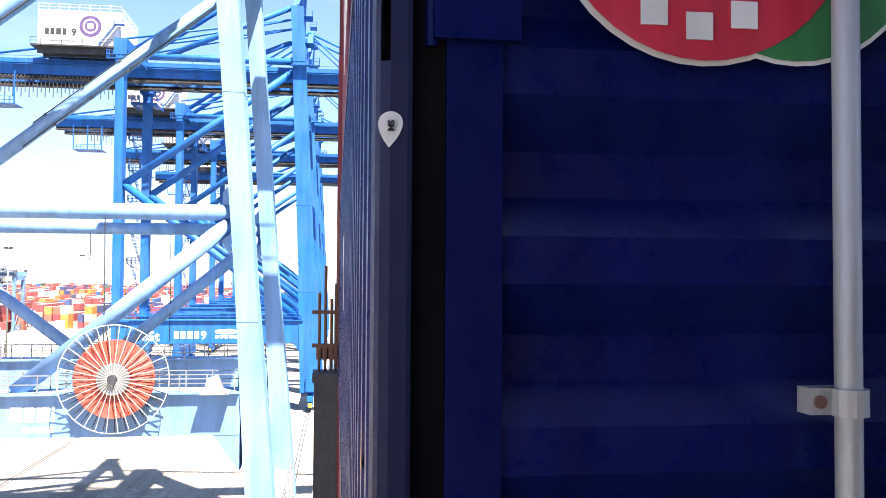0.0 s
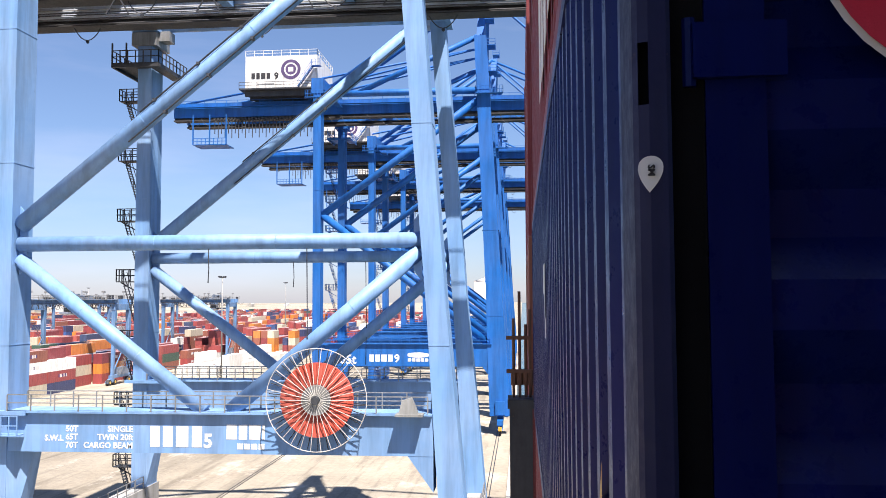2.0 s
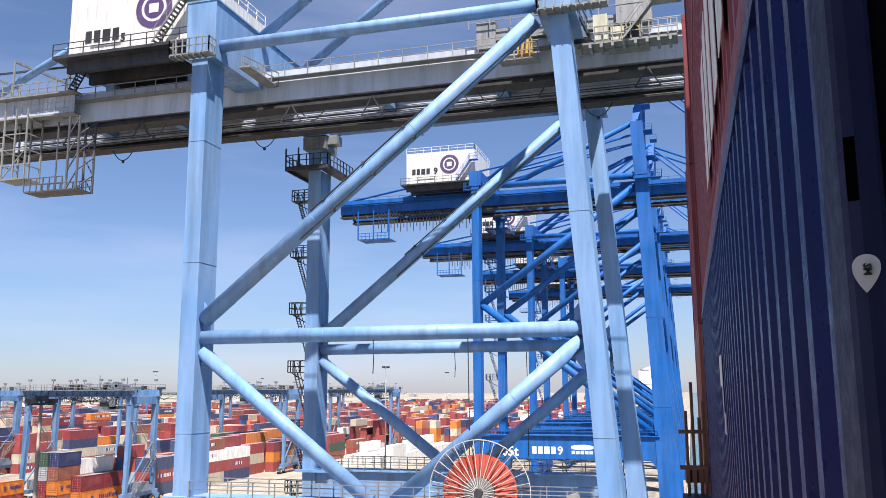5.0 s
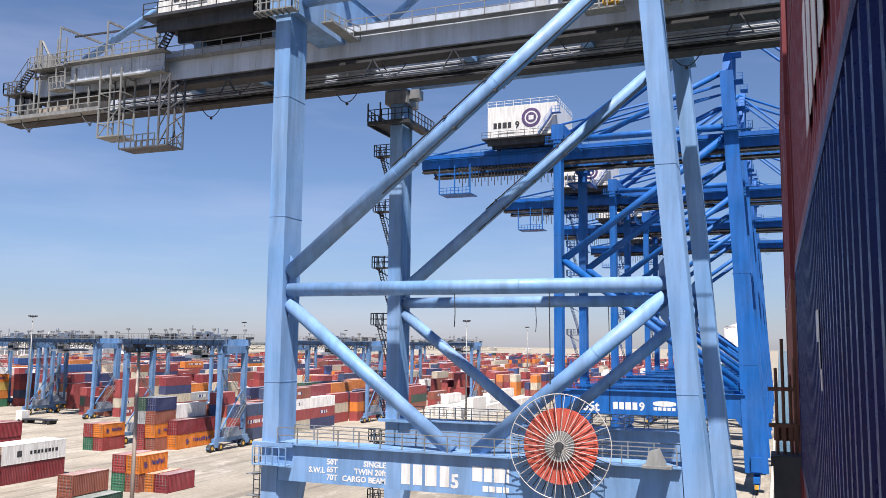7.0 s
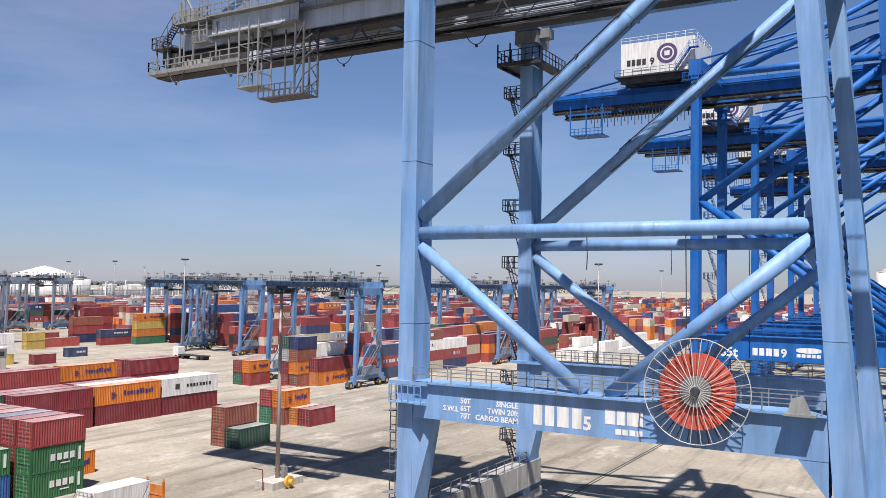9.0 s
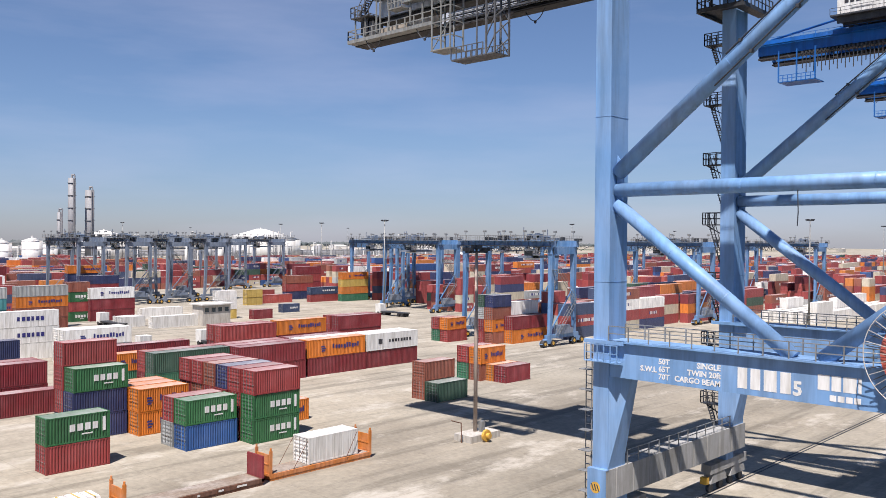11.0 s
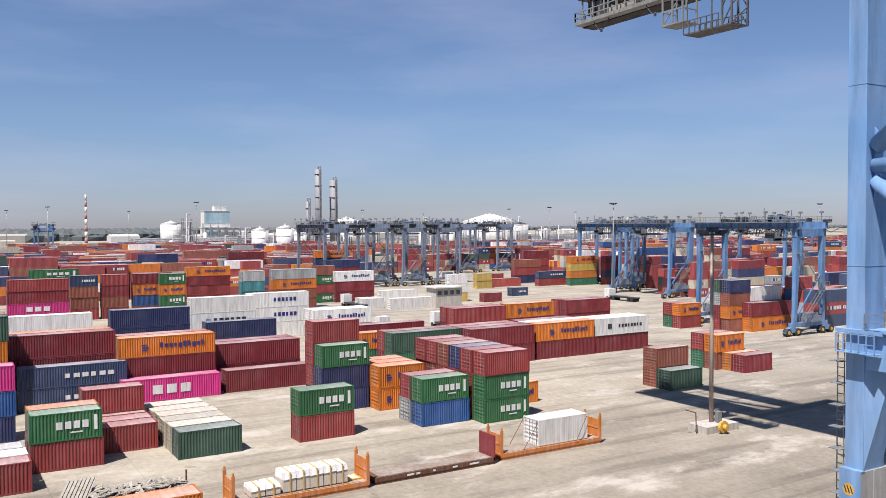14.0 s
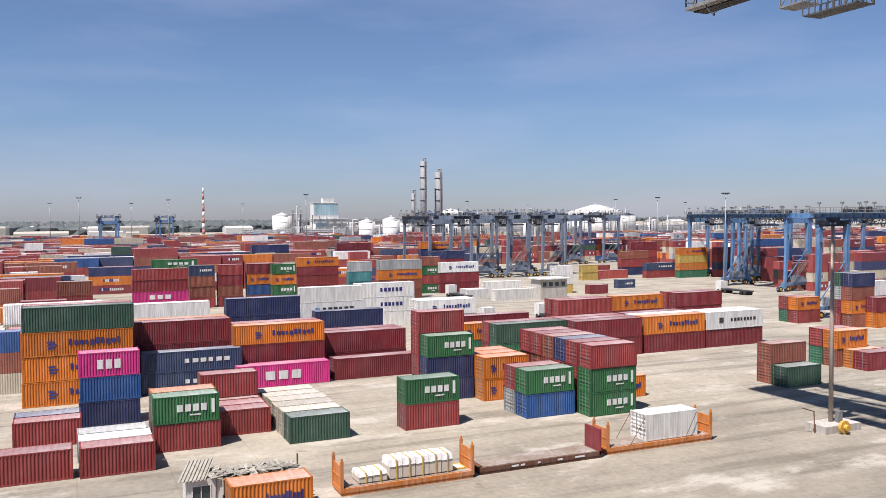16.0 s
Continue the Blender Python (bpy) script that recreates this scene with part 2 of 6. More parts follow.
def island_mat(name, colours, rough=0.6, ribs=0.0):
    """Each piece of the mesh takes one of the colours; ribs: relief of upright corrugation."""
    m, n, l, p = node_mat(name)
    g = n.new("ShaderNodeNewGeometry")
    r = ramp(n, [(i / len(colours), c) for i, c in enumerate(colours)])
    r.color_ramp.interpolation = "CONSTANT"
    l.new(g.outputs["Random Per Island"], r.inputs[0])
    co = n.new("ShaderNodeTexCoord").outputs["Object"]
    t = noise_tex(n, l, co, 0.9, 5, 0.7, (1.6, 1.6, 0.5))
    r2 = ramp(n, [(0.3, (0.5, 0.5, 0.5)), (0.65, (0.93, 0.93, 0.93))])
    l.new(t.outputs["Fac"], r2.inputs[0])
    l.new(mix(n, l, "MULTIPLY", 0.8, r.outputs[0], r2.outputs[0]), p.inputs["Base Color"])
    p.inputs["Roughness"].default_value = rough
    if ribs:
        w = n.new("ShaderNodeTexWave")
        w.bands_direction = "Y"
        w.inputs["Scale"].default_value = 1.1
        l.new(co, w.inputs["Vector"])
        b = n.new("ShaderNodeBump")
        b.inputs["Strength"].default_value, b.inputs["Distance"].default_value = ribs, 0.05
        l.new(w.outputs["Fac"], b.inputs["Height"])
        l.new(b.outputs[0], p.inputs["Normal"])
    return m


def leaf_mat():
    m, n, l, p = node_mat("far_foliage_hazed")
    g = n.new("ShaderNodeNewGeometry")
    # leaf greens turned grey-blue: the distance haze is put into the colour
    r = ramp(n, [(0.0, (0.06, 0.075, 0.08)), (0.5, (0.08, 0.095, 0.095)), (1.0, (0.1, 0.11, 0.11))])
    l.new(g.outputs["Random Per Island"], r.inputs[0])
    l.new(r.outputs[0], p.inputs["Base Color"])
    p.inputs["Roughness"].default_value = 0.9
    return m


# ---------------------------------------------------------------- mesh helpers
BOXF = ((0, 3, 2, 1), (4, 5, 6, 7), (0, 1, 5, 4), (1, 2, 6, 5), (2, 3, 7, 6), (3, 0, 4, 7))


class Geo:
    """Collects vertices and faces of one mesh."""

    def __init__(self):
        self.v, self.f, self.m = [], [], []

    def add(self, verts, faces, mi=0):
        k = len(self.v)
        self.v += [tuple(v) for v in verts]
        self.f += [tuple(k + i for i in f) for f in faces]
        self.m += [mi] * len(faces)
        return self

    def box(self, x0, x1, y0, y1, z0, z1, mi=0):
        return self.add([(x0, y0, z0), (x1, y0, z0), (x1, y1, z0), (x0, y1, z0), (x0, y0, z1), (x1, y0, z1), (x1, y1, z1), (x0, y1, z1)], BOXF, mi)

    def beam(self, p, q, w, h=None, mi=0, w2=None, h2=None):
        """A square bar from p to q: w across (level), h the other way."""
        p, q = Vector(p), Vector(q)
        h = w if h is None else h
        w2, h2 = w2 or w, h2 or h
        d = (q - p).normalized()
        up = Vector((0, 0, 1)) if abs(d.z) < 0.95 else Vector((0, 1, 0))
        a = d.cross(up).normalized()
        b = a.cross(d).normalized()
        vs = [c + a * (s * ww / 2) + b * (t * hh / 2) for c, ww, hh in ((p, w, h), (q, w2, h2)) for s, t in ((-1, -1), (1, -1), (1, 1), (-1, 1))]
        return self.add(vs, BOXF, mi)

    def tube(self, p, q, r, n=10, mi=0, r2=None):
        p, q = Vector(p), Vector(q)
        d = (q - p).normalized()
        up = Vector((0, 0, 1)) if abs(d.z) < 0.95 else Vector((0, 1, 0))
        a = d.cross(up).normalized()
        b = a.cross(d).normalized()
        r2 = r if r2 is None else r2
        vs = [c + (a * math.cos(2 * math.pi * i / n) + b * math.sin(2 * math.pi * i / n)) * rr for c, rr in ((p, r), (q, r2)) for i in range(n)]
        fs = [(i, (i + 1) % n, n + (i + 1) % n, n + i) for i in range(n)]
        fs += [tuple(range(n - 1, -1, -1)), tuple(range(n, 2 * n))]
        return self.add(vs, fs, mi)

    def path(self, pts, r, n=5, mi=0):
        for p, q in zip(pts, pts[1:]):
            self.tube(p, q, r, n, mi)
        return self

    def mesh(self, name, mats, smooth=False):
        me = bpy.data.meshes.new(name)
        me.from_pydata(self.v, [], self.f)
        for mt in (mats if isinstance(mats, (list, tuple)) else [mats]):
            me.materials.append(mt)
        if any(self.m):
            me.polygons.foreach_set("material_index", self.m)
        if smooth:
            me.polygons.foreach_set("use_smooth", [len(f) == 4 for f in self.f])
        me.update()
        return me


def thing(name, at=(0, 0, 0), label="", category="", group="", kind=""):
    ob = new(name)
    ob.empty_display_size = 0.2
    ob.location = at
    return tagged(ob, label, category, group, kind)


def part(name, geo, mats, parent, label="", smooth=False, at=None):
    me = geo if isinstance(geo, bpy.types.Mesh) else geo.mesh(name, mats, smooth)
    ob = new(name, me)
    ob.parent = parent
    if at is not None:
        ob.location = at
    return tagged(ob, label)


def solid(name, geo, mats, label="", category="", group="", kind="", smooth=False, at=None):
    ob = new(name, geo.mesh(name, mats, smooth))
    if at is not None:
        ob.location = at
    return tagged(ob, label, category, group, kind)


def words(name, text, size, m, parent, mat, label="", align="LEFT", bold=0.022):
    """Raised lettering as a mesh, lower left corner at the origin of m, lying in its x-y plane."""
    cu = bpy.data.curves.new(name, "FONT")
    cu.body, cu.size, cu.extrude, cu.resolution_u, cu.offset = text, size, 0.004, 2, size * bold
    cu.align_x = align
    tmp = new(name + "_curve", cu)
    me = bpy.data.meshes.new_from_object(tmp.evaluated_get(bpy.context.evaluated_depsgraph_get()))
    bpy.data.objects.remove(tmp)
    bpy.data.curves.remove(cu)
    me.materials.clear()
    me.materials.append(mat)
    ob = new(name, me)
    ob.parent = parent
    ob.matrix_local = m
    return tagged(ob, label)


def front(x, y, z):
    """A plane that faces -y, at x, y, z."""
    return pose(x, y, z, 90, 0, 0)


def railing(geo, p, q, h=1.05, step=1.6, r=0.035):
    p, q = Vector(p), Vector(q)
    n = max(1, round((q - p).length / step))
    for i in range(n + 1):
        c = p.lerp(q, i / n)
        geo.beam(c, c + Vector((0, 0, h)), r * 2)
    for k in (0.5, 1.0):
        o = Vector((0, 0, h * k))
        geo.beam(p + o, q + o, r * 1.7)
    return geo


def stairs(geo, p, q, w=0.7, n=10, axis="y"):
    """A flight from p to q with treads, strings and rails."""
    p, q = Vector(p), Vector(q)
    side = Vector((w / 2, 0, 0)) if axis == "y" else Vector((0, w / 2, 0))
    for s in (-1, 1):
        geo.beam(p + side * s, q + side * s, 0.05, 0.13)
        geo.beam(p + side * s + Vector((0, 0, 1)), q + side * s + Vector((0, 0, 1)), 0.05)
        for k in (0.1, 0.5, 0.9):
            c = p.lerp(q, k) + side * s
            geo.beam(c, c + Vector((0, 0, 1)), 0.04)
    for i in range(n):
        c = p.lerp(q, (i + 0.5) / n)
        geo.box(c.x - w / 2, c.x + w / 2, c.y - w / 2 if axis == "x" else c.y - 0.13, c.y + w / 2 if axis == "x" else c.y + 0.13, c.z - 0.02, c.z + 0.02) if axis == "y" else geo.box(c.x - 0.13, c.x + 0.13, c.y - w / 2, c.y + w / 2, c.z - 0.02, c.z + 0.02)
    return geo


# ---------------------------------------------------------------- ground, quay and water
g = Geo()
g.add([(-1.6, -3000, 0), (-1.6, 4500, 0), (-700, 4500, 0), (-700, -3000, 0)], [(0, 1, 2, 3)])
g.add([(-1.6, -3000, 0), (-1.6, -3000, -4), (-1.6, 4500, -4), (-1.6, 4500, 0)], [(0, 1, 2, 3)])
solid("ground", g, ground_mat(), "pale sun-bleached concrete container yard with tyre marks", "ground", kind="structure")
g = Geo().add([(-700, -3000, 0), (-700, 4500, 0), (-5000, 4500, 0), (-5000, -3000, 0)], [(0, 1, 2, 3)])
solid("ground_far", g, land_mat(), "dry sandy land with scrub reaching the horizon", "ground", kind="structure")
g = Geo().add([(-1.6, -3000, -2.5), (4000, -3000, -2.5), (4000, 4500, -2.5), (-1.6, 4500, -2.5)], [(0, 1, 2, 3)])
solid("water", g, water_mat(), "dark green harbour water along the quay", "water", kind="structure")
g = Geo()
for x in (-4.0, -4.4, -33.6, -34.0):
    g.box(x - 0.05, x + 0.05, -200, 600, 0.0, 0.05)
solid("crane_rail", g, M_DARK, "worn steel crane rails set in the quay", "rail", kind="structure")
g = Geo().box(-2.1, -1.6, -200, 700, 0.0, 0.25)
solid("quay_kerb", g, M_CONC, "low concrete kerb at the quay edge", "kerb", kind="structure")


# ---------------------------------------------------------------- containers
def zigzag(n_pitch, length, start, deep):
    """Offsets along a trapezoid-corrugated panel: (position, depth) pairs."""
    p = length / n_pitch
    out = []
    for i in range(n_pitch):
        a = start + i * p
        out += [(a, 0.0), (a + 0.26 * p, 0.0), (a + 0.5 * p, deep), (a + 0.76 * p, deep)]
    return out + [(start + length, 0.0)]


SMOOTH = ("white", "cmaw", "hapagw", "maersk", "ym")      # insulated boxes with nearly flat sides


def container_meshes(L, Hc, key):
    """Shared meshes of one container size and colour; front face at x=0 faces +x, the doors face -y."""
    W = 2.44
    n = 20 if L < 7 else 40
    prof = zigzag(n, L - 0.36, 0.18, 0.012 if key in SMOOTH else 0.055)
    walls = []
    for x, s in ((-0.02, -1), (-W + 0.02, 1)):
        b = Geo()
        walls.append(b)
        k = len(b.v)
        b.v += [(x + s * d, p, z) for p, d in prof for z in (0.16, Hc - 0.1)]
        for i in range(len(prof) - 1):
            f = (k + 2 * i, k + 2 * i + 2, k + 2 * i + 3, k + 2 * i + 1)
            b.f.append(f if s < 0 else f[::-1])
            b.m.append(0)
    end = zigzag(8, W - 0.3, -W + 0.15, 0.045)
    b = Geo()
    k = 0
    b.v += [(p, L - 0.03 - d, z) for p, d in end for z in (0.16, Hc - 0.1)]
    for i in range(len(end) - 1):
        b.f.append((k + 2 * i, k + 2 * i + 1, k + 2 * i + 3, k + 2 * i + 2))
        b.m.append(0)
    rp = zigzag(n // 2, L - 0.3, 0.15, 0.02)
    r = Geo()
    r.v += [(x, p, Hc - 0.02 - d) for p, d in rp for x in (-0.06, -W + 0.06)]
    for i in range(len(rp) - 1):
        r.f.append((2 * i, 2 * i + 2, 2 * i + 3, 2 * i + 1))
        r.m.append(0)
    fr = Geo()
    for x0, x1 in ((-0.1, 0.0), (-W, -W + 0.1)):
        for y0, y1 in ((0.0, 0.16), (L - 0.16, L)):
            fr.box(x0, x1, y0, y1, 0.118, Hc - 0.118)
        fr.box(x0 + 0.01, x1 - 0.01, 0.178, L - 0.178, 0.02, 0.16)
        fr.box(x0 + 0.02, x1 - 0.02, 0.178, L - 0.178, Hc - 0.1, Hc - 0.02)
        for y0, y1 in ((-0.003, 0.175), (L - 0.175, L + 0.003)):
            for z0 in (0.0, Hc - 0.118):
                fr.box(x0 - 0.003 if x0 < -1 else x0 - 0.06, x1 + 0.06 if x0 < -1 else x1 + 0.003, y0, y1, z0, z0 + 0.118)
    for y0, y1 in ((0.02, 0.14), (L - 0.14, L - 0.02)):
        fr.box(-W + 0.165, -0.165, y0, y1, 0.01, 0.15)
        fr.box(-W + 0.165, -0.165, y0, y1, Hc - 0.12, Hc - 0.01)
    fl = Geo().box(-W + 0.1, -0.1, 0.15, L - 0.15, 0.1, 0.155)
    doors = []
    for x0 in (-W + 0.11, -W / 2 + 0.005):
        d = Geo()
        w = W / 2 - 0.115
        pts = [(0.16, 0.05), (0.3, 0.05)]
        for q in range(5):
            z0 = 0.3 + q * (Hc - 0.6) / 5
            e = (Hc - 0.6) / 20
            pts += [(z0 + e, 0.085), (z0 + 2 * e, 0.085), (z0 + 3 * e, 0.05), (z0 + 4 * e, 0.05)]
        pts += [(Hc - 0.13, 0.05)]
        d.v += [(xx, c, a) for a, c in pts for xx in (x0, x0 + w)]
        for i in range(len(pts) - 1):
            d.f.append((2 * i, 2 * i + 1, 2 * i + 3, 2 * i + 2))
            d.m.append(0)
        rod_list = []
        for xx in (x0 + 0.27, x0 + w - 0.27):
            rods = Geo()
            rod_list.append(rods)
            rods.tube((xx, 0.012, 0.08), (xx, 0.012, Hc - 0.06), 0.021, 6)
            for z in (0.5, 1.05, 1.6, 2.2):
                rods.box(xx - 0.05, xx + 0.05, -0.004, 0.035, z, z + 0.06)
            rods.box(xx - 0.01, xx + 0.3, -0.02, 0.0, 1.08, 1.13)
        doors.append((d, rod_list))
    m = BOX_MAT[key]
    return {
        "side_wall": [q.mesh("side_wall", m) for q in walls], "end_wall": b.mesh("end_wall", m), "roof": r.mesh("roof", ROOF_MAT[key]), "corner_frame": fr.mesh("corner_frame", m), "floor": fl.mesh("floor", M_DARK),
        "door": [d.mesh("door", m) for d, _ in doors], "locking_rod": [[r0.mesh("locking_rod", M_GREYST) for r0 in q] for _, q in doors],
    }


SIZES = {20: 6.058, 40: 12.192}
CACHE, LOGOS = {}, {}
COLOUR_WORDS = {
    "red": "oxide red", "maroon": "dark maroon", "brown": "rust brown", "orange": "faded orange", "hapag": "bright orange", "navy": "navy blue", "blue": "mid blue",
    "cma": "slate blue", "uasc": "green", "green": "sea green", "dgreen": "dark green", "white": "white", "cream": "cream", "grey": "light grey", "one": "magenta pink",
    "ym": "white", "hapagw": "white", "cmaw": "white", "maersk": "pale grey", "teal": "teal", "yellow": "dull yellow", "tomato": "bright red"}
# lettering as plain bars: colour, start and end along the side (fractions), height band (fractions), number of bars
MARKS = {
    "hapag": (M_LOGOBLUE, 0.42, 0.9, 0.42, 0.68, 10), "uasc": (M_TEXT, 0.36, 0.84, 0.4, 0.7, 4), "one": (M_TEXT, 0.3, 0.72, 0.3, 0.72, 3),
    "cma": (M_TEXT, 0.42, 0.9, 0.42, 0.62, 6), "ym": (M_TEXTDK, 0.42, 0.88, 0.42, 0.6, 8), "hapagw": (M_LOGOBLUE, 0.42, 0.9, 0.42, 0.68, 10),
    "cmaw": (M_LOGOBLUE, 0.4, 0.8, 0.4, 0.66, 6), "maersk": (M_TEXTDK, 0.34, 0.86, 0.34, 0.66, 6),
}


def logo_meshes(L, Hc, key):
    mat, a, b, lo, hi, n = MARKS[key]
    out = []
    g = Geo()
    step = (b - a) * L / n
    for i in range(n):
        y0 = a * L + i * step
        top = hi * Hc if (key not in ("hapag", "hapagw") or i in (0, 5, 6, 9)) else (lo + 0.72 * (hi - lo)) * Hc
        w = step * 0.8
        if n > 4:
            g.box(0.002, 0.008, y0, y0 + w * (0.9 if i % 3 else 0.7), lo * Hc - (0.12 if i in (4, 7) and key[:5] == "hapag" else 0), top)
            continue
        g.box(0.002, 0.008, y0, y0 + w * 0.9, lo * Hc + 0.04, top - 0.06)
    out.append(("lettering", g.mesh("lettering", mat)))
    if key in ("hapag", "hapagw"):
        q = Geo()
        c, s = 0.27 * L if L > 7 else 0.22 * L, 0.36 * Hc if L > 7 else 0.3 * Hc
        for j, w in ((0, 0.75), (1, 0.95), (2, 0.7)):
            q.add([(0.008, c - s * 0.5 + j * 0.08, (0.62 - j * 0.12) * Hc), (0.008, c - s * 0.5 + w * s + j * 0.05, (0.62 - j * 0.12) * Hc),
                   (0.008, c - s * 0.35 + w * s * 0.8, (0.53 - j * 0.12) * Hc + 0.02), (0.008, c - s * 0.5, (0.53 - j * 0.12) * Hc + 0.02)], [(0, 3, 2, 1)])
        out.append(("logo", q.mesh("logo", M_LOGOBLUE)))
    if key == "uasc":
        q = Geo().box(0.002, 0.008, 0.88 * L, 0.93 * L, 0.3 * Hc, 0.82 * Hc)
        out.append(("logo_bar", q.mesh("logo_bar", M_TEXT)))
        q = Geo().box(0.002, 0.008, 0.55 * L, 0.72 * L, 0.26 * Hc, 0.31 * Hc)
        out.append(("small_print", q.mesh("small_print", M_TEXT)))
    if key in ("ym", "maersk"):
        q = Geo().box(0.002, 0.008, 0.22 * L, 0.22 * L + 0.9, 0.36 * Hc, 0.66 * Hc)
        out.append(("logo", q.mesh("logo", M_RTG if key == "maersk" else M_TEXTDK)))
    return out


def container(x, y, z, size, key, Hc=None, group="stacked yard containers", where="in the container yard"):
    L = SIZES[size]
    Hc = Hc or (2.59 if size == 20 else 2.9)
    ck = (size, key, Hc)
    if ck not in CACHE:
        CACHE[ck] = container_meshes(L, Hc, key)
        LOGOS[ck] = logo_meshes(L, Hc, key) if key in MARKS else []
    ms = CACHE[ck]
    feet = "twenty-foot" if size == 20 else "forty-foot"
    mark = " with side lettering" if key in MARKS else ""
    ob = thing("shipping_container", (x, y, z), f"{COLOUR_WORDS[key]} {feet} steel container{mark} {where}", "container", group)
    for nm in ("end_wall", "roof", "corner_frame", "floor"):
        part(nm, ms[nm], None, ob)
    for me in ms["side_wall"]:
        part("side_wall", me, None, ob)
    for d, rr in zip(ms["door"], ms["locking_rod"]):
        dp = part("door", d, None, ob)
        for r in rr:
            part("locking_rod", r, None, dp, "galvanised locking rod")
    for nm, me in LOGOS[ck]:
        part(nm, me, None, ob)
    return ob


rng = random.Random(5)


def stack(x, y, size, rows, Hc=None):
    """A block of stacked containers: rows from the quay side inland, each from the ground up."""
    for i, row in enumerate(rows.split("|")):
        z = 0.0
        for key in row.split():
            hh = Hc or (2.59 if size == 20 else 2.9)
            container(x - i * 2.62 + rng.uniform(-0.05, 0.05), y + rng.uniform(-0.08, 0.08), z, size, key, hh)
            z += hh + 0.012


# ---------------------------------------------------------------- ship: the stacks beside the camera
SX = 0.055                       # outboard side plane of the ship's stacks
DOOR_Y = 1.2


def ship_box(y0, z0, key, Hc=2.9, dx=0.0, size=40):
    """A container on the ship, turned so that its outboard side faces the quay."""
    L = SIZES[size]
    ob = container(0, 0, 0, size, key, Hc, "ship containers", "stacked on the ship")
    ob.matrix_basis = pose(SX + dx, y0, z0, 0, 0, 0) @ Matrix.Translation((2.44, 0, 0))
    return ob


def near_container():
    """The dark blue container whose door end and long side are passed within arm's reach."""
    L, Hc, z0 = 12.192, 2.9, 20.17
    paintm = paint("near_blue_paint", (0.002, 0.007, 0.085), 0.3, wear=(0.03, 0.03, 0.07), worn=0.1, fade=0.0, scale=3.0, spec=0.1, bump=0.02)
    doorm = paint("near_blue_door_paint", (0.002, 0.008, 0.09), 0.27, wear=(0.03, 0.03, 0.07), worn=0.1, fade=0.0, scale=3.0, spec=0.2, bump=0.02)
    postm = paint("near_worn_post_paint", (0.007, 0.01, 0.055), 0.55, wear=(0.12, 0.09, 0.08), worn=0.4, fade=0.02, scale=4.0, spec=0.2, bump=0.03)
    galv = paint("near_galvanised_rod", (0.5, 0.5, 0.48), 0.45, 0.3, worn=0.3, fade=0.2, scale=6.0)
    ob = thing("shipping_container", (SX, DOOR_Y, z0), "dark blue steel container with round door emblem, stacked on ship", "container", "ship containers")
    prof = zigzag(44, L - 0.34, 0.17, 0.036)
    for x, s in ((0.006, 1), (2.434, -1)):
        b = Geo()
        k = 0
        b.v += [(x + s * d, p, z) for p, d in prof for z in (0.16, Hc - 0.08)]
        for i in range(len(prof) - 1):
            f = (k + 2 * i, k + 2 * i + 1, k + 2 * i + 3, k + 2 * i + 2)
            b.f.append(f if s > 0 else f[::-1])
            b.m.append(0)
        part("side_wall", b, paintm, ob)
    part("roof", Geo().box(0.06, 2.38, 0.16, L - 0.16, Hc - 0.05, Hc - 0.02), paintm, ob)
    for x0, x1 in ((0.0, 0.06), (2.38, 2.44)):
        part("bottom_rail", Geo().box(x0, x1, 0.16, L - 0.16, 0.0, 0.16), paintm, ob)
        part("top_rail", Geo().box(x0, x1, 0.16, L - 0.16, Hc - 0.08, Hc), paintm, ob)
        part("corner_post", Geo().box(x0, x1, L - 0.16, L, 0, Hc), paintm, ob)
    for x0 in (0.0, 2.385):
        p = Geo()
        # rounded corner post: outer shell and the recessed J-bar behind the hinge
        ring = [(0.0, 0.16), (0.0, 0.02), (0.006, 0.006), (0.02, 0.0), (0.045, 0.0), (0.052, 0.006), (0.055, 0.03), (0.055, 0.16)]
        p.v += [(x0 + a, c, z) for a, c in ring for z in (0.12, 2.04, 2.13, Hc - 0.12)]
        for i in range(len(ring) - 1):
            for j in range(3):
                if j == 1 and i == 2:
                    continue
                p.f.append((4 * i + j, 4 * i + j + 1, 4 * i + j + 5, 4 * i + j + 4))
                p.m.append(0)
        part("corner_post", p, postm, ob, "blue corner post with chafed paint")
        for z in (0.0, Hc - 0.118):
            part("corner_casting", Geo().box(x0 - 0.003, x0 + 0.1, -0.003, 0.17, z, z + 0.118), postm, ob)
    part("inner_post", Geo().box(0.012, 0.104, 0.035, 0.16, 0.14, Hc - 0.14), M_GASKET, ob, "black rubber gasket behind the corner post")
    part("sill", Geo().box(0.1, 2.34, 0.0, 0.12, 0.0, 0.15), paintm, ob)
    part("header", Geo().box(0.1, 2.34, 0.0, 0.12, Hc - 0.13, Hc), paintm, ob)
    for x0, x1 in ((0.105, 1.225), (1.235, 2.355)):
        d = Geo()
        # horizontally corrugated panel
        z, k = 0.28, len(d.v)
        pts = [(z, 0.045)]
        while z < Hc - 0.3:
            pts += [(z + 0.072, 0.045), (z + 0.135, 0.098), (z + 0.207, 0.098), (z + 0.288, 0.045)]
            z += 0.288
        pts = [(min(a, Hc - 0.26), c) for a, c in pts]
        d.v += [(x, c, a) for a, c in pts for x in (x0 + 0.085, x1 - 0.085)]
        for i in range(len(pts) - 1):
            d.f.append((k + 2 * i, k + 2 * i + 1, k + 2 * i + 3, k + 2 * i + 2))
            d.m.append(0)
        door = part("door", d, doorm, ob)
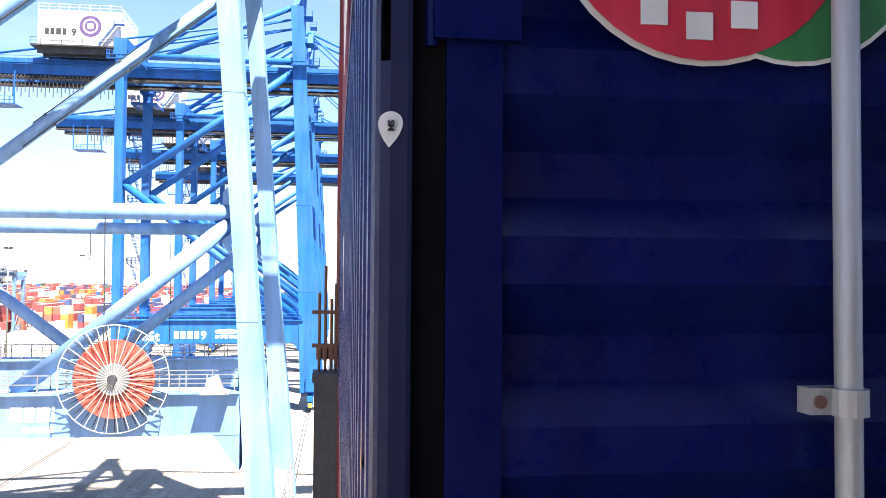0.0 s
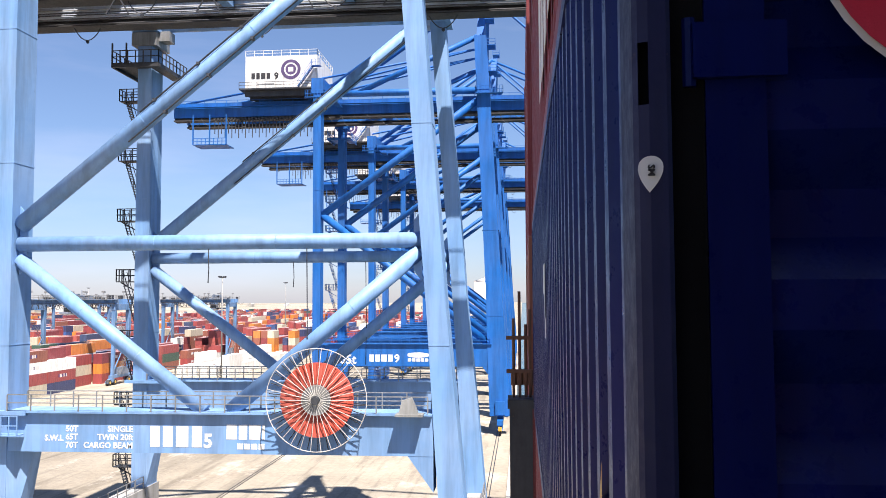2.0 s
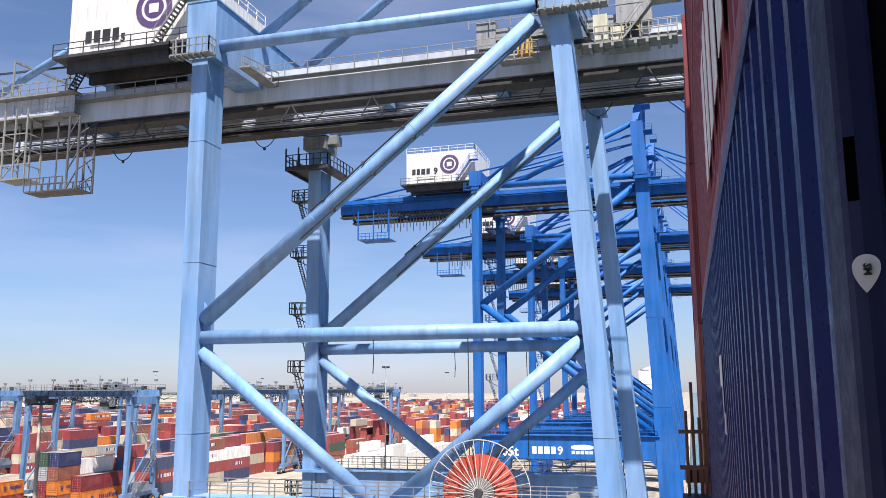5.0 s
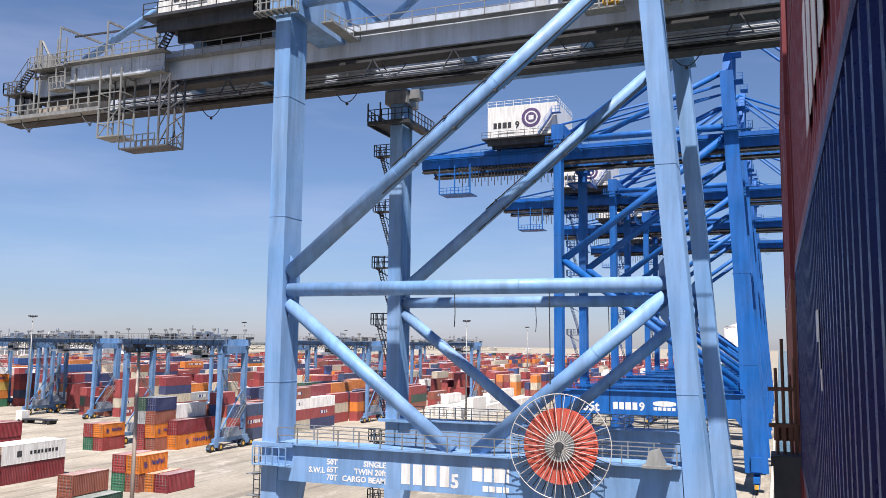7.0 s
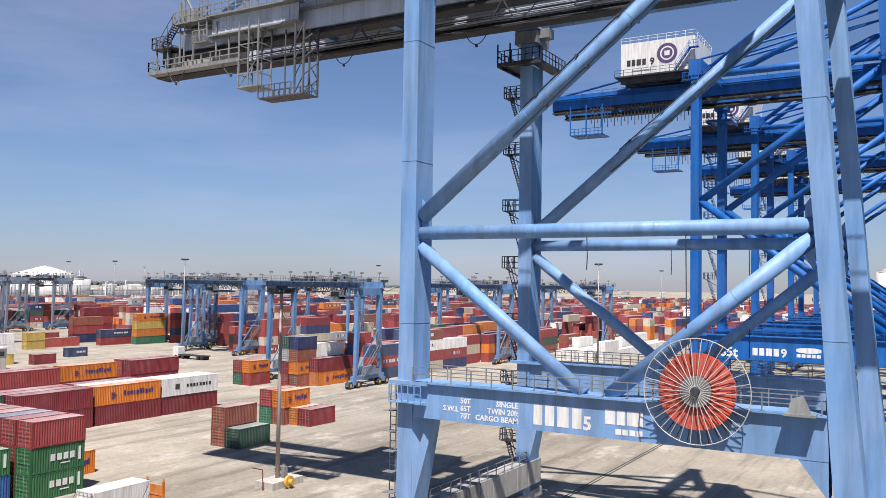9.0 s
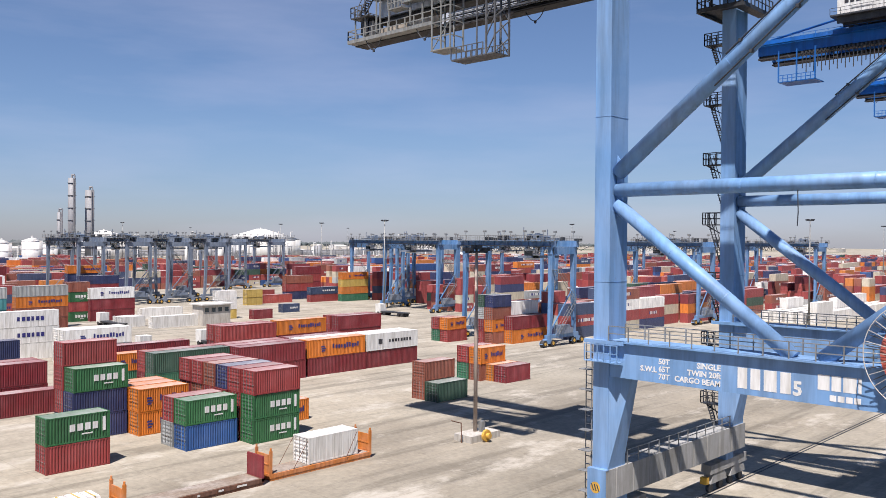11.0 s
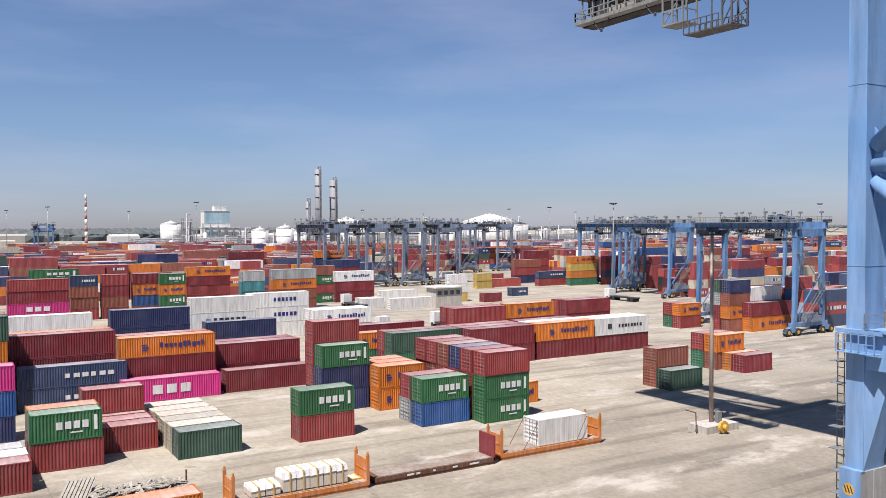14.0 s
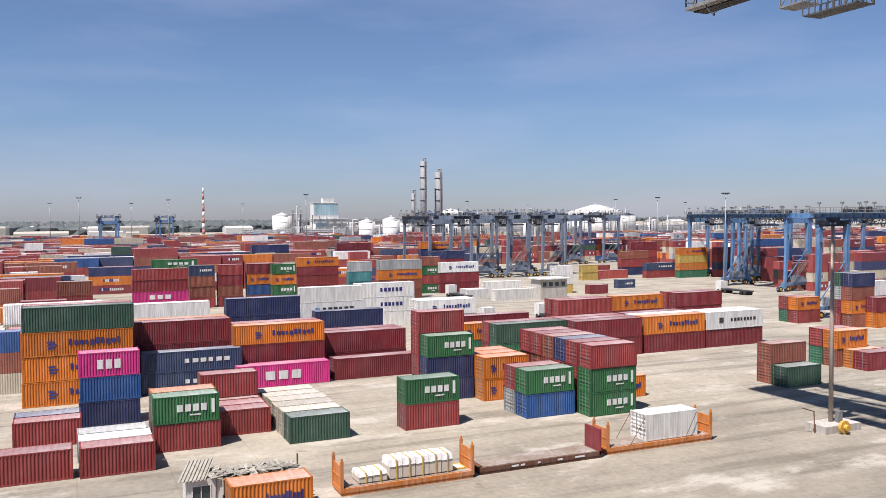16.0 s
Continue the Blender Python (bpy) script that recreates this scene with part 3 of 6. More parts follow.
        for a in (x0, x1 - 0.085):
            part("stile", Geo().box(a, a + 0.085, 0.03, 0.1, 0.16, Hc - 0.14), paintm, door)
        for a, c in ((0.16, 0.28), (Hc - 0.26, Hc - 0.14)):
            part("door_rail", Geo().box(x0 + 0.085, x1 - 0.085, 0.03, 0.1, a, c), paintm, door)
        for xx in (x0 + 0.61, x1 - 0.27):
            rod = part("locking_rod", Geo().tube((xx, -0.01, 0.03), (xx, -0.01, Hc - 0.03), 0.0205, 16), galv, door, "galvanised locking rod", smooth=True)
            for z in (0.35, 1.545, 2.45):
                br = Geo().box(xx - 0.06, xx + 0.03, -0.006, 0.03, z - 0.02, z + 0.02)
                br.tube((xx, -0.012, z - 0.02), (xx, -0.012, z + 0.02), 0.028, 14)
                part("bolt", Geo().tube((xx - 0.045, -0.012, z), (xx - 0.045, -0.006, z), 0.01, 8), M_RUST, door)
                part("rod_bracket", br, galv, door)
        for z in (0.45, 1.2, 2.12):
            part("hinge", Geo().box(x0 - 0.02, x0 + 0.11, 0.012, 0.029, z - 0.04, z + 0.04).tube((x0 - 0.022, 0.03, z - 0.05), (x0 - 0.022, 0.03, z + 0.05), 0.01, 8), paintm, door)
    # round emblem made of plain shapes
    def disc(cx, cz, r, y, n=40):
        return Geo().add([(cx + r * math.cos(2 * math.pi * i / n), y, cz + r * math.sin(2 * math.pi * i / n)) for i in range(n)], [tuple(range(n))])
    cx, cz = 0.50, 2.305
    e = part("emblem", disc(cx, cz, 0.25, 0.0235), M_STICKER, ob, "round red and green emblem sticker on the door")
    part("emblem_green_lobe", disc(cx + 0.15, cz - 0.03, 0.215, 0.0205), M_STICKER, e)
    part("emblem_green_lobe", disc(cx + 0.15, cz - 0.03, 0.208, 0.018), M_MOLGREEN, e)
    part("emblem_red_field", disc(cx, cz, 0.243, 0.0155), M_MOLRED, e)
    for q in range(3):
        part("emblem_bar", Geo().box(cx - 0.102 + q * 0.072, cx - 0.06 + q * 0.072, 0.011, 0.014, cz - 0.212 + abs(q - 1) * 0.02, cz - 0.17 + abs(q - 1) * 0.02), M_STICKER, e)
    for q in (-0.06, 0.0):
        part("emblem_leaf", disc(cx + q, cz - 0.09, 0.03, 0.012, 14), M_MOLGREEN, e)
    # drop-shaped sticker on the corner post
    n = 28
    ps = [(0.023 * math.sin(a) * math.sin(a / 2), -0.026 * math.cos(a)) for a in (2 * math.pi * i / n for i in range(n))]
    st = part("sticker", Geo().add([(0.0205 + a - 0.2 * (0.01 - c) * 0.3, -0.0022, 1.94 + c) for a, c in ps], [tuple(range(n - 1, -1, -1))]), M_STICKER, ob, "white drop-shaped paper sticker")
    words("sticker_lettering", "SM", 0.013, pose(0.0165, -0.004, 1.953, 90, 90, 0), st, M_TEXTDK)
    for y0, y1, za, zc in ((5.1, 5.4, 1.8, 2.02), (5.0, 5.08, 1.62, 2.02), (4.8, 5.0, 1.48, 1.62)):
        part("side_marking", Geo().box(0.001, 0.004, y0, y1, za, zc), M_STICKER, ob, "white side marking")
    part("warning_patch", Geo().add([(0.004, 0.65, 1.3), (0.004, 0.72, 1.3), (0.004, 0.65, 1.42)], [(0, 2, 1)]), M_YELLOW, ob, "yellow warning patch")
    return ob


near_container()
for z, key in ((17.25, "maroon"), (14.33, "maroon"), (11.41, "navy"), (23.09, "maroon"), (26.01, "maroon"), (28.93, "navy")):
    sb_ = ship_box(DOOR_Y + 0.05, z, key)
    if z == 23.09:
        for k in range(5):
            part("worn_marking", Geo().box(-2.447, -2.443, 2.3 + k * 0.7, 2.75 + k * 0.7, 0.42, 1.4), M_TEXT, sb_, "worn white side marking")
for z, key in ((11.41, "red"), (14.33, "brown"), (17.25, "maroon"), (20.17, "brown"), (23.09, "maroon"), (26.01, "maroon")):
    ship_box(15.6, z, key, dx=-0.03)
# unseen bay behind the eye, stacked high enough to keep the doors shaded
for col in range(2):
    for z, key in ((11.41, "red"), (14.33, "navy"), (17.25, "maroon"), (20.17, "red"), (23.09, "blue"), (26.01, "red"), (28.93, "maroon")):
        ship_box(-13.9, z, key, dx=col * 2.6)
        if col:
            ship_box(DOOR_Y, z, key, dx=col * 2.6)
g = Geo()
g.box(-0.5, 26, -60, 30, -4, 8.5)
g.box(0.05, 26, -60, 30, 10.6, 11.405)
for i in range(12):
    g.box(0.3, 25, -58 + i * 7, -57.6 + i * 7, 8.5, 10.6)
solid("ship_hull", g, paint("ship_hull_paint", (0.03, 0.035, 0.045), 0.5, worn=0.6, fade=0.1, scale=0.3), "dark painted ship hull and hatch covers along the quay", "ship")
# plate below the eye, out of view, added to keep ground bounce off the doors
wk = thing("unseen_walkway", (0, 0, 20.1), "unseen steel walkway between container bays, added to block ground bounce", "walkway")
part("walkway_plate", Geo().box(-0.95, 5.1, -1.65, 1.15, 0.0, 0.06), M_DARK, wk)
part("support_beam", Geo().box(0.3, 0.6, -0.4, 0.0, -8.7, 0.0), M_DARK, wk)
lb = thing("lashing_post", (-0.16, 14.1, 8.5), "black steel lashing post with rusty turnbuckles on top", "lashing post")
part("post", Geo().box(-0.17, 0.2, -0.3, 0.3, 0, 11.65).box(-0.2, 0.22, -0.33, 0.33, 11.65, 11.8), M_DARK, lb)
for dx, h in ((-0.1, 1.3), (0.0, 1.75), (0.1, 1.2), (0.17, 1.45)):
    part("turnbuckle", Geo().tube((dx, 0, 11.8), (dx, 0.05, 11.8 + h), 0.025, 6).tube((dx, 0, 12.0), (dx, 0, 12.25), 0.05, 6), M_RUST, lb, "rusty turnbuckle rod")
for z, a in ((12.75, 0.03), (12.2, 0.05)):
    part("crossbar", Geo().box(-0.22, 0.2, -a, a, z, z + 0.06), M_RUST, lb)


# ---------------------------------------------------------------- quay cranes
M_CAGE = paint("pale_grey_steel", (0.26, 0.27, 0.26), 0.55, 0.1, worn=0.4, fade=0.1)
def sea_x(z, kind=5):
    """Centre of the leaning seaside legs at height z."""
    return -4.0 - (z - 2.0) * 0.0752 if kind == 5 else -5.1 - (z - 31.6) * 0.045


def bars_word(x, y, z, h, widths, gap, mat, parent):
    """A brand word as plain block shapes, one part each, on a face towards -y."""
    for w in widths:
        part("block_shape", Geo().box(x + 0.06 * w, x + 0.94 * w, y - 0.006, y, z + 0.06 * h, z + 0.94 * h), mat, parent)
        x += w + gap


def bogie(parent, x, y, mat, n=4):
    """One corner's travelling gear: equaliser beams and wheels along the rail."""
    b = Geo()
    b.box(x - 0.45, x + 0.45, y - 3.6, y + 3.6, 1.7, 2.5)
    for c in (-1.9, 1.9):
        b.add([(x + sx, y + c + a, z) for sx in (-0.4, 0.4) for a, z in ((-1.55, 0.85), (1.55, 0.85), (1.2, 1.55), (0.3, 1.75), (-0.3, 1.75), (-1.2, 1.55))],
              [(5, 4, 3, 2, 1, 0), (6, 7, 8, 9, 10, 11), (0, 1, 7, 6), (1, 2, 8, 7), (2, 3, 9, 8), (3, 4, 10, 9), (4, 5, 11, 10), (5, 0, 6, 11)])
    bg = part("bogie", b, mat, parent)
    for c in (-3.0, -1.0, 1.0, 3.0):
        part("wheel", Geo().tube((x - 0.15, y + c, 0.4), (x + 0.15, y + c, 0.4), 0.4, 14), M_DARK, bg, smooth=True)
    part("buffer", Geo().box(x - 0.3, x + 0.3, y - 4.1, y - 3.6, 0.9, 1.5), M_YELLOW, bg, "yellow buffer")


def quay_crane(y0, mat, zg, label, kind, digit, near=True):
    """Ship-to-shore gantry crane. y0: front of its nearer frame; zg: underside of the main girders."""
    ob = thing("quay_crane", (0, y0, 0), label, "crane", "quay cranes")
    top = zg + 2.0
    span, dp = (20.4, 2.35) if kind == 5 else (19.0, 2.2)

    def sx(z):
        return sea_x(z, kind)

    zb = 12.2 if kind == 5 else 10.9
    hb = 2.5 if kind == 5 else 3.6
    sides = {}
    for f, v in enumerate((0.0, span)):
        zt = top
        g = Geo()
        g.box(-34.7, -33.4, v, v + dp, 5.4, zt)
        hn = Geo().add([(-33.398, v + 0.05, 5.5), (-33.398, v + 2.15, 5.5), (-33.398, v + 2.15, zb), (-33.398, v + 0.05, zb), (-32.2, v + (1.25 if kind == 5 else 0.05), zb), (-32.2, v + 2.15, zb)],
              [(0, 4, 3), (1, 2, 5), (0, 1, 5, 4), (3, 4, 5, 2), (0, 3, 2, 1)])
        leg = part("landside_leg", g, mat, ob)
        part("haunch", hn, mat, leg)
        for z in (19.0, 31.0, 40.0):
            part("weld_band", Geo().box(-34.72, -33.38, v - 0.02, v + dp + 0.02, z, z + 0.06), mat, leg)
        g = Geo()
        za, wz = 3.0, 0.62
        zt2 = top + (0 if kind == 5 else 9)
        vs = []
        for z, w in (((za, 0.85), (zb, 0.78), (zb + 9, wz), (zt2, 0.66)) if kind == 5 else ((za, 1.7), (zb, 1.6), (zb + 12, 1.3), (zt2, 1.0))):
            vs += [(sx(z) - w, v, z), (sx(z) + w, v, z), (sx(z) + w, v + dp, z), (sx(z) - w, v + dp, z)]
        fs = [(3, 2, 1, 0), (12, 13, 14, 15)]
        for k in (0, 4, 8):
            fs += [(k, k + 1, k + 5, k + 4), (k + 1, k + 2, k + 6, k + 5), (k + 2, k + 3, k + 7, k + 6), (k + 3, k, k + 4, k + 7)]
        g.add(vs, fs)
        leg = part("seaside_leg", g, mat, ob)
        for z in (19.0, 33.0):
            w = 0.66 if kind == 5 else 1.35
            part("weld_band", Geo().box(sx(z) - w, sx(z) + w, v - 0.02, v + dp + 0.02, z, z + 0.06), mat, leg)
        # lower portal beam with a haunch at each end
        g = Geo().box(-33.395, sx(zb) - 0.9, v + 0.1, v + 1.9, zb, zb + hb)
        g.box(-33.5, sx(zb) - 0.95, v - 0.25, v + 2.2, zb + hb, zb + hb + 0.12)
        g.box(-35.3, -32.0, v - 0.35, v + 0.0, zb + hb - 0.15, zb + hb + 0.12)
        xs = sx(zb) - 0.9
        g.add([(xs, v + 0.12, zb - 2.2), (xs, v + 1.88, zb - 2.2), (xs, v + 1.88, zb), (xs, v + 0.12, zb), (xs - 1.6, v + 0.12, zb), (xs - 1.6, v + 1.88, zb)],
              [(0, 3, 4), (1, 5, 2), (0, 4, 5, 1)])
        pb = part("portal_beam", g, mat, ob)
        rl = railing(Geo(), (-33.3, v - 0.2, zb + hb + 0.12), (sx(zb) - 1.2, v - 0.2, zb + hb + 0.12))
        railing(rl, (-33.3, v + 2.1, zb + hb + 0.12), (sx(zb) - 1.2, v + 2.1, zb + hb + 0.12))
        part("railing", rl, M_GREYST if kind == 5 else mat, pb)
        sides[v] = pb
        # tubular bracing
        yc = v + 0.85
        if kind == 5:
            br = (((-33.35, yc, 25.66), (sx(25.7) - 0.6, yc, 25.66), 0.5), ((-33.35, yc, 24.65), (-20.5, yc, zb + hb + 0.1), 0.5),
                  ((-6.55, yc, 24.95), (-18.8, yc, zb + hb + 0.1), 0.5), ((-33.3, yc, 26.9), (-9.0, yc, 46.45), 0.58),
                  ((-33.3, yc, 47.5 if v == 0 else 46.9), (-8.2, yc, 47.5 if v == 0 else 46.9), 0.45))
        else:
            br = (((-33.35, yc, 35.9), (-7.0, yc, 54.85), 0.6), ((-33.35, yc, 36.0), (-5.6, yc, 14.6), 0.6), ((-33.3, yc, top), (sx(top) - 0.5, yc, top), 0.55),
                  ((-27.5, yc, zg + 2), (-7.2, yc, zt2), 0.45))
        for p, q, r in br:
            tb = part("brace", Geo().tube(p, q, r, 18), mat, ob, smooth=True)
            if near:
                d = (Vector(q) - Vector(p)).normalized()
                for k in (0.35, 0.65):
                    c = Vector(p).lerp(Vector(q), k)
                    part("weld_ring", Geo().tube(c - d * 0.03, c + d * 0.03, r + 0.008, 18), mat, tb)
        if kind == 5:
            # conduits clipped along the long brace, and drop cables
            a0, a1 = Vector(br[3][0]), Vector(br[3][1])
            for o, lo, hi in ((Vector((0.3, -0.52, -0.5)), 0.3, 0.98), (Vector((-0.42, -0.5, 0.3)), 0.36, 0.7)):
                part("conduit", Geo().tube(a0.lerp(a1, lo) + o, a0.lerp(a1, hi) + o, 0.055, 6), M_DARK, ob)
                for k in (0.4, 0.52, 0.64):
                    part("conduit_clip", Geo().box(-0.09, 0.09, -0.09, 0.35, -0.09, 0.09), M_DARK, ob, at=a0.lerp(a1, k) + o)
            for cx, cz in ((-20.3, 2.2), (-13.8, 9.0)):
                part("drop_cable", Geo().path([(cx, yc - 0.3, 25.2), (cx + 0.08, yc - 0.4, 25.2 - cz * 0.6), (cx, yc - 0.3, 25.2 - cz)], 0.035, 5), M_DARK, ob)
            # rounded gusset plates where the tubes meet the legs
            for gx, gz in ((-33.35, 25.9), (sx(25.6) - 0.62, 25.3)):
                w = 0.55 if gx < -20 else -0.55
                part("gusset", Geo().add([(gx, yc + e, gz + h) for e in (-0.05, 0.05) for h in (-2.3, 2.3)] + [(gx + w, yc + e, gz + h) for e in (-0.05, 0.05) for h in (-1.6, 1.6)],
                     [(0, 1, 5, 4), (2, 6, 7, 3), (0, 4, 6, 2), (1, 3, 7, 5), (4, 5, 7, 6)]), mat, ob)
    # sill beams along the rails, bogies
    for x in (-34.05, sx(4.0)):
        sb = part("sill_beam", Geo().box(x - 0.75, x + 0.75, -0.4, span + 2.6, 3.2, 5.4), mat if kind != 5 else M_SILL, ob)
        if kind == 5:
            cap = part("sill_end", Geo().box(x - 0.78, x + 0.78, -0.44, -0.4, 3.15, 5.45).box(x - 0.78, x + 0.78, -0.4, 0.0, 5.4, 5.46), mat, ob)
            dz = Geo().add([(x - 0.1 + 0.42 * math.cos(6.2832 * i / 20), -0.446, 4.1 + 0.42 * math.sin(6.2832 * i / 20)) for i in range(20)], [tuple(range(20))])
            dz = part("warning_disc", dz, M_YELLOW, cap, "yellow and grey striped disc")
            for k in (-0.22, 0.0, 0.22):
                part("stripe", Geo().add([(x - 0.1 + k - 0.14, -0.45, 4.1 + 0.24), (x - 0.1 + k - 0.04, -0.45, 4.1 + 0.24), (x - 0.1 + k + 0.14, -0.45, 4.1 - 0.24), (x - 0.1 + k + 0.04, -0.45, 4.1 - 0.24)], [(0, 3, 2, 1)]), M_DARK, dz)
            for k in range(9):
                part("side_plate", Geo().box(x + 0.75, x + 0.8, 1.0 + k * 2.4, 1.12 + k * 2.4, 3.25, 5.35), M_SILL, sb)
        g = Geo()
        railing(g, (x + 0.7, 2.6, 5.4), (x + 0.7, span - 0.5, 5.4))
        part("railing", g, M_GREYST, sb)
        for v in (2.2, span):
            part("pivot", Geo().box(x - 0.5, x + 0.5, v - 0.7, v + 0.7, 2.5, 3.2), mat, ob)
            bogie(ob, x, v, M_SILL if kind == 5 else mat)
    # transverse beams at the top, main girders
    for x0, x1 in ((-35.0, -33.0), (sx(top) - 1.0, sx(top) + 1.0)):
        if kind == 5:
            cb = part("cross_beam", Geo().box(x0 - 0.2, x1 + 0.25, -0.1, span + dp + 0.1, top - 0.9, top + 3.6), mat, ob)
            part("beam_flange", Geo().box(x0 - 0.3, x1 + 0.35, -0.15, span + dp + 0.15, top + 3.6, top + 3.72), mat, cb)
        else:
            part("cross_beam", Geo().box(x0, x1, -0.1, span + 2.3, top, top + 2.6), mat, ob)
    ends = (-66.5, 46.0) if kind == 5 else (-62.0, 46.0)
    for v in (7.3, 13.3):
        g = Geo().box(ends[0], ends[1], v, v + 1.2, zg, zg + 2.6)
        for i in range(24):
            xx = ends[0] + 2 + i * 4.6
            g.box(xx, xx + 0.06, v - 0.03, v, zg, zg + 2.6)
        gd = part("main_girder", g, mat if kind != 5 else M_CRPALE2, ob)
        # runway painted black throughout: it carries the shade of the girder underside
        part("runway", Geo().box(ends[0], ends[1], v - 0.1, v + 1.5, zg - 0.62, zg - 0.4).box(ends[0], ends[1], v + 0.4, v + 0.8, zg - 0.4, zg), M_BLACK, gd, "trolley runway, black to stand for the shaded girder underside")
        part("trolley_rail", Geo().box(ends[0], ends[1], v + 0.45, v + 0.65, zg + 2.6, zg + 2.72), M_DARK, gd)
        s = -1 if v < 10 else 1
        wy = v - 0.9 if s < 0 else v + 1.25
        wk = Geo().box(ends[0], ends[1], wy, wy + 0.85, zg + 1.7, zg + 1.75)
        railing(wk, (ends[0], wy if s < 0 else wy + 0.85, zg + 1.75), (ends[1] if near else 10, wy if s < 0 else wy + 0.85, zg + 1.75), step=2.0)
        part("walkway", wk, M_GREYST if kind == 5 else mat, gd)
    for x in (ends[0], -52.0, -44.0, -24.0, -14.0):
        part("girder_tie", Geo().box(x, x + 0.8, 8.6, 13.2, zg + 0.4, zg + 2.3), mat, ob)
    # festoon loops under the girder
    g = Geo()
    for i in range(26 if kind != 5 else 14):
        x = ends[0] + (3 + i * 2.3 if kind != 5 else i * 7.4)
        sag = (1.2 if i % 3 else 1.9) if kind != 5 else 1.05
        z0, yy = (zg - 0.3, 6.8) if kind != 5 else ((42.55, 5.6) if i < 2 else (zg - 0.75, 7.6 if i % 2 else 13.4))
        pts = [(x + 2.3 * k / 8, yy, z0 - sag * (1 - ((k - 4) / 4) ** 2)) for k in range(9)]
        g.path(pts, 0.045, 5)
        if kind == 5:
            g.tube((x + 1.15, yy - 0.05, z0 - sag - 0.12), (x + 1.15, yy + 0.05, z0 - sag - 0.12), 0.14, 8)
    part("festoon_cable", g, M_DARK, ob)
    if kind != 5:
        g = Geo()
        for i in range(30):
            x = -54.0 + i * 0.62
            d = 3.4 if i % 2 else 2.6
            g.beam((x, 6.2, zg - 0.6), (x, 6.2, zg - 0.6 - d), 0.12)
            g.box(x - 0.15, x + 0.15, 6.0, 6.4, zg - 0.7, zg - 0.4)
        part("festoon_hanger", g, M_DARK, ob, "dark hanging festoon cable")
        g = Geo().box(-57.5, -51.5, 5.0, 9.0, zg - 5.4, zg - 5.25)
        railing(g, (-57.5, 5.0, zg - 5.3), (-51.5, 5.0, zg - 5.3), 1.1, 0.8, 0.05)
        for x in (-57.5, -54.5, -51.5):
            g.beam((x, 5.0, zg - 5.3), (x, 5.0, zg), 0.2)
        part("hanging_platform", g, mat, ob)
    if kind == 5:
        for k in range(9):
            x = -58 + k * 7.0
            g = Geo().beam((x, 7.0, zg - 0.5), (x - 0.9, 7.0, zg - 2.0), 0.09).beam((x, 7.0, zg - 0.5), (x + 0.9, 7.0, zg - 2.0), 0.09).beam((x - 0.9, 7.0, zg - 2.0), (x + 0.9, 7.0, zg - 2.0), 0.09)
            part("cable_hanger", g, M_DARK, ob)
        for k in range(5):
            part("conduit", Geo().tube((-62, 13.22, zg + 0.3 + k * 0.42), (44, 13.22, zg + 0.3 + k * 0.42), 0.05, 5), M_GREYST if k % 2 else M_DARK, ob)
        for k in range(3):
            part("runway_cable", Geo().tube((-60, 9.4 + k * 1.3, zg - 0.9), (40, 9.4 + k * 1.3, zg - 0.9), 0.05, 5), M_DARK, ob)
    # machinery house
    hx0, hx1, hz0, hz1 = (-49.9, -37.7, zg + 4.75, zg + 11.2) if kind == 5 else (-48.0, -35.2, zg + 4.2, zg + 10.0)
    mh = part("machinery_house", Geo().box(hx0, hx1, 4.6, 16.4, hz0, hz1), M_WHITE, ob, "white sheet-metal machinery house")
    g = Geo()
    for i in range(12):
        x = hx0 + 0.6 + i * (hx1 - hx0 - 1.2) / 11
        g.box(x - 0.03, x + 0.03, 4.57, 4.6, hz0 + 0.1, hz1 - 0.1)
    part("seam", g, M_WHITE, mh)
    g = Geo()
    railing(g, (hx0, 4.65, hz1), (hx1, 4.65, hz1), 1.0)
    railing(g, (hx1, 4.65, hz1), (hx1, 16.4, hz1), 1.0)
    part("roof_railing", g, M_WHITE, mh)
    g = Geo().box(hx0 - 0.8, hx1 + 0.8, 3.6, 17.2, hz0 - 0.3, hz0 - 0.05)
    for i in range(5):
        y = 4.5 + i * 2.8
        g.box(hx0, hx1, y, y + 0.4, hz0 - 1.3, hz0 - 0.3)
    railing(g, (hx0 - 0.8, 3.65, hz0 - 0.05), (hx1 + 0.8, 3.65, hz0 - 0.05), 1.05)
    part("house_platform", g, M_DARK, mh, "dark steel grating platform")
    g = Geo()
    for x in (hx0 + 2, hx1 - 2):
        for y in (7.6, 13.6):
            g.box(x - 0.4, x + 0.4, y, y + 0.8, zg + 2.7, hz0 - 1.3)
    part("house_support", g, mat, mh)
    ex, ez = (-41.6, 53.5) if kind == 5 else (-39.87, 61.93)
    g = Geo().add([(ex + 1.75 * math.cos(2 * math.pi * i / 32), 4.56, ez + 1.75 * math.sin(2 * math.pi * i / 32)) for i in range(32)], [tuple(range(31, -1, -1))])
    em = part("emblem", g, M_PURPLE, mh, "round purple emblem")
    part("emblem_ring", Geo().add([(ex + 1.2 * math.cos(2 * math.pi * i / 32), 4.55, ez + 1.2 * math.sin(2 * math.pi * i / 32)) for i in range(32)], [tuple(range(31, -1, -1))]), M_TEXT, em)
    part("emblem_core", Geo().add([(ex + 0.95 * math.cos(2 * math.pi * i / 32), 4.54, ez + 0.95 * math.sin(2 * math.pi * i / 32)) for i in range(32)], [tuple(range(31, -1, -1))]), M_PURPLE, em)
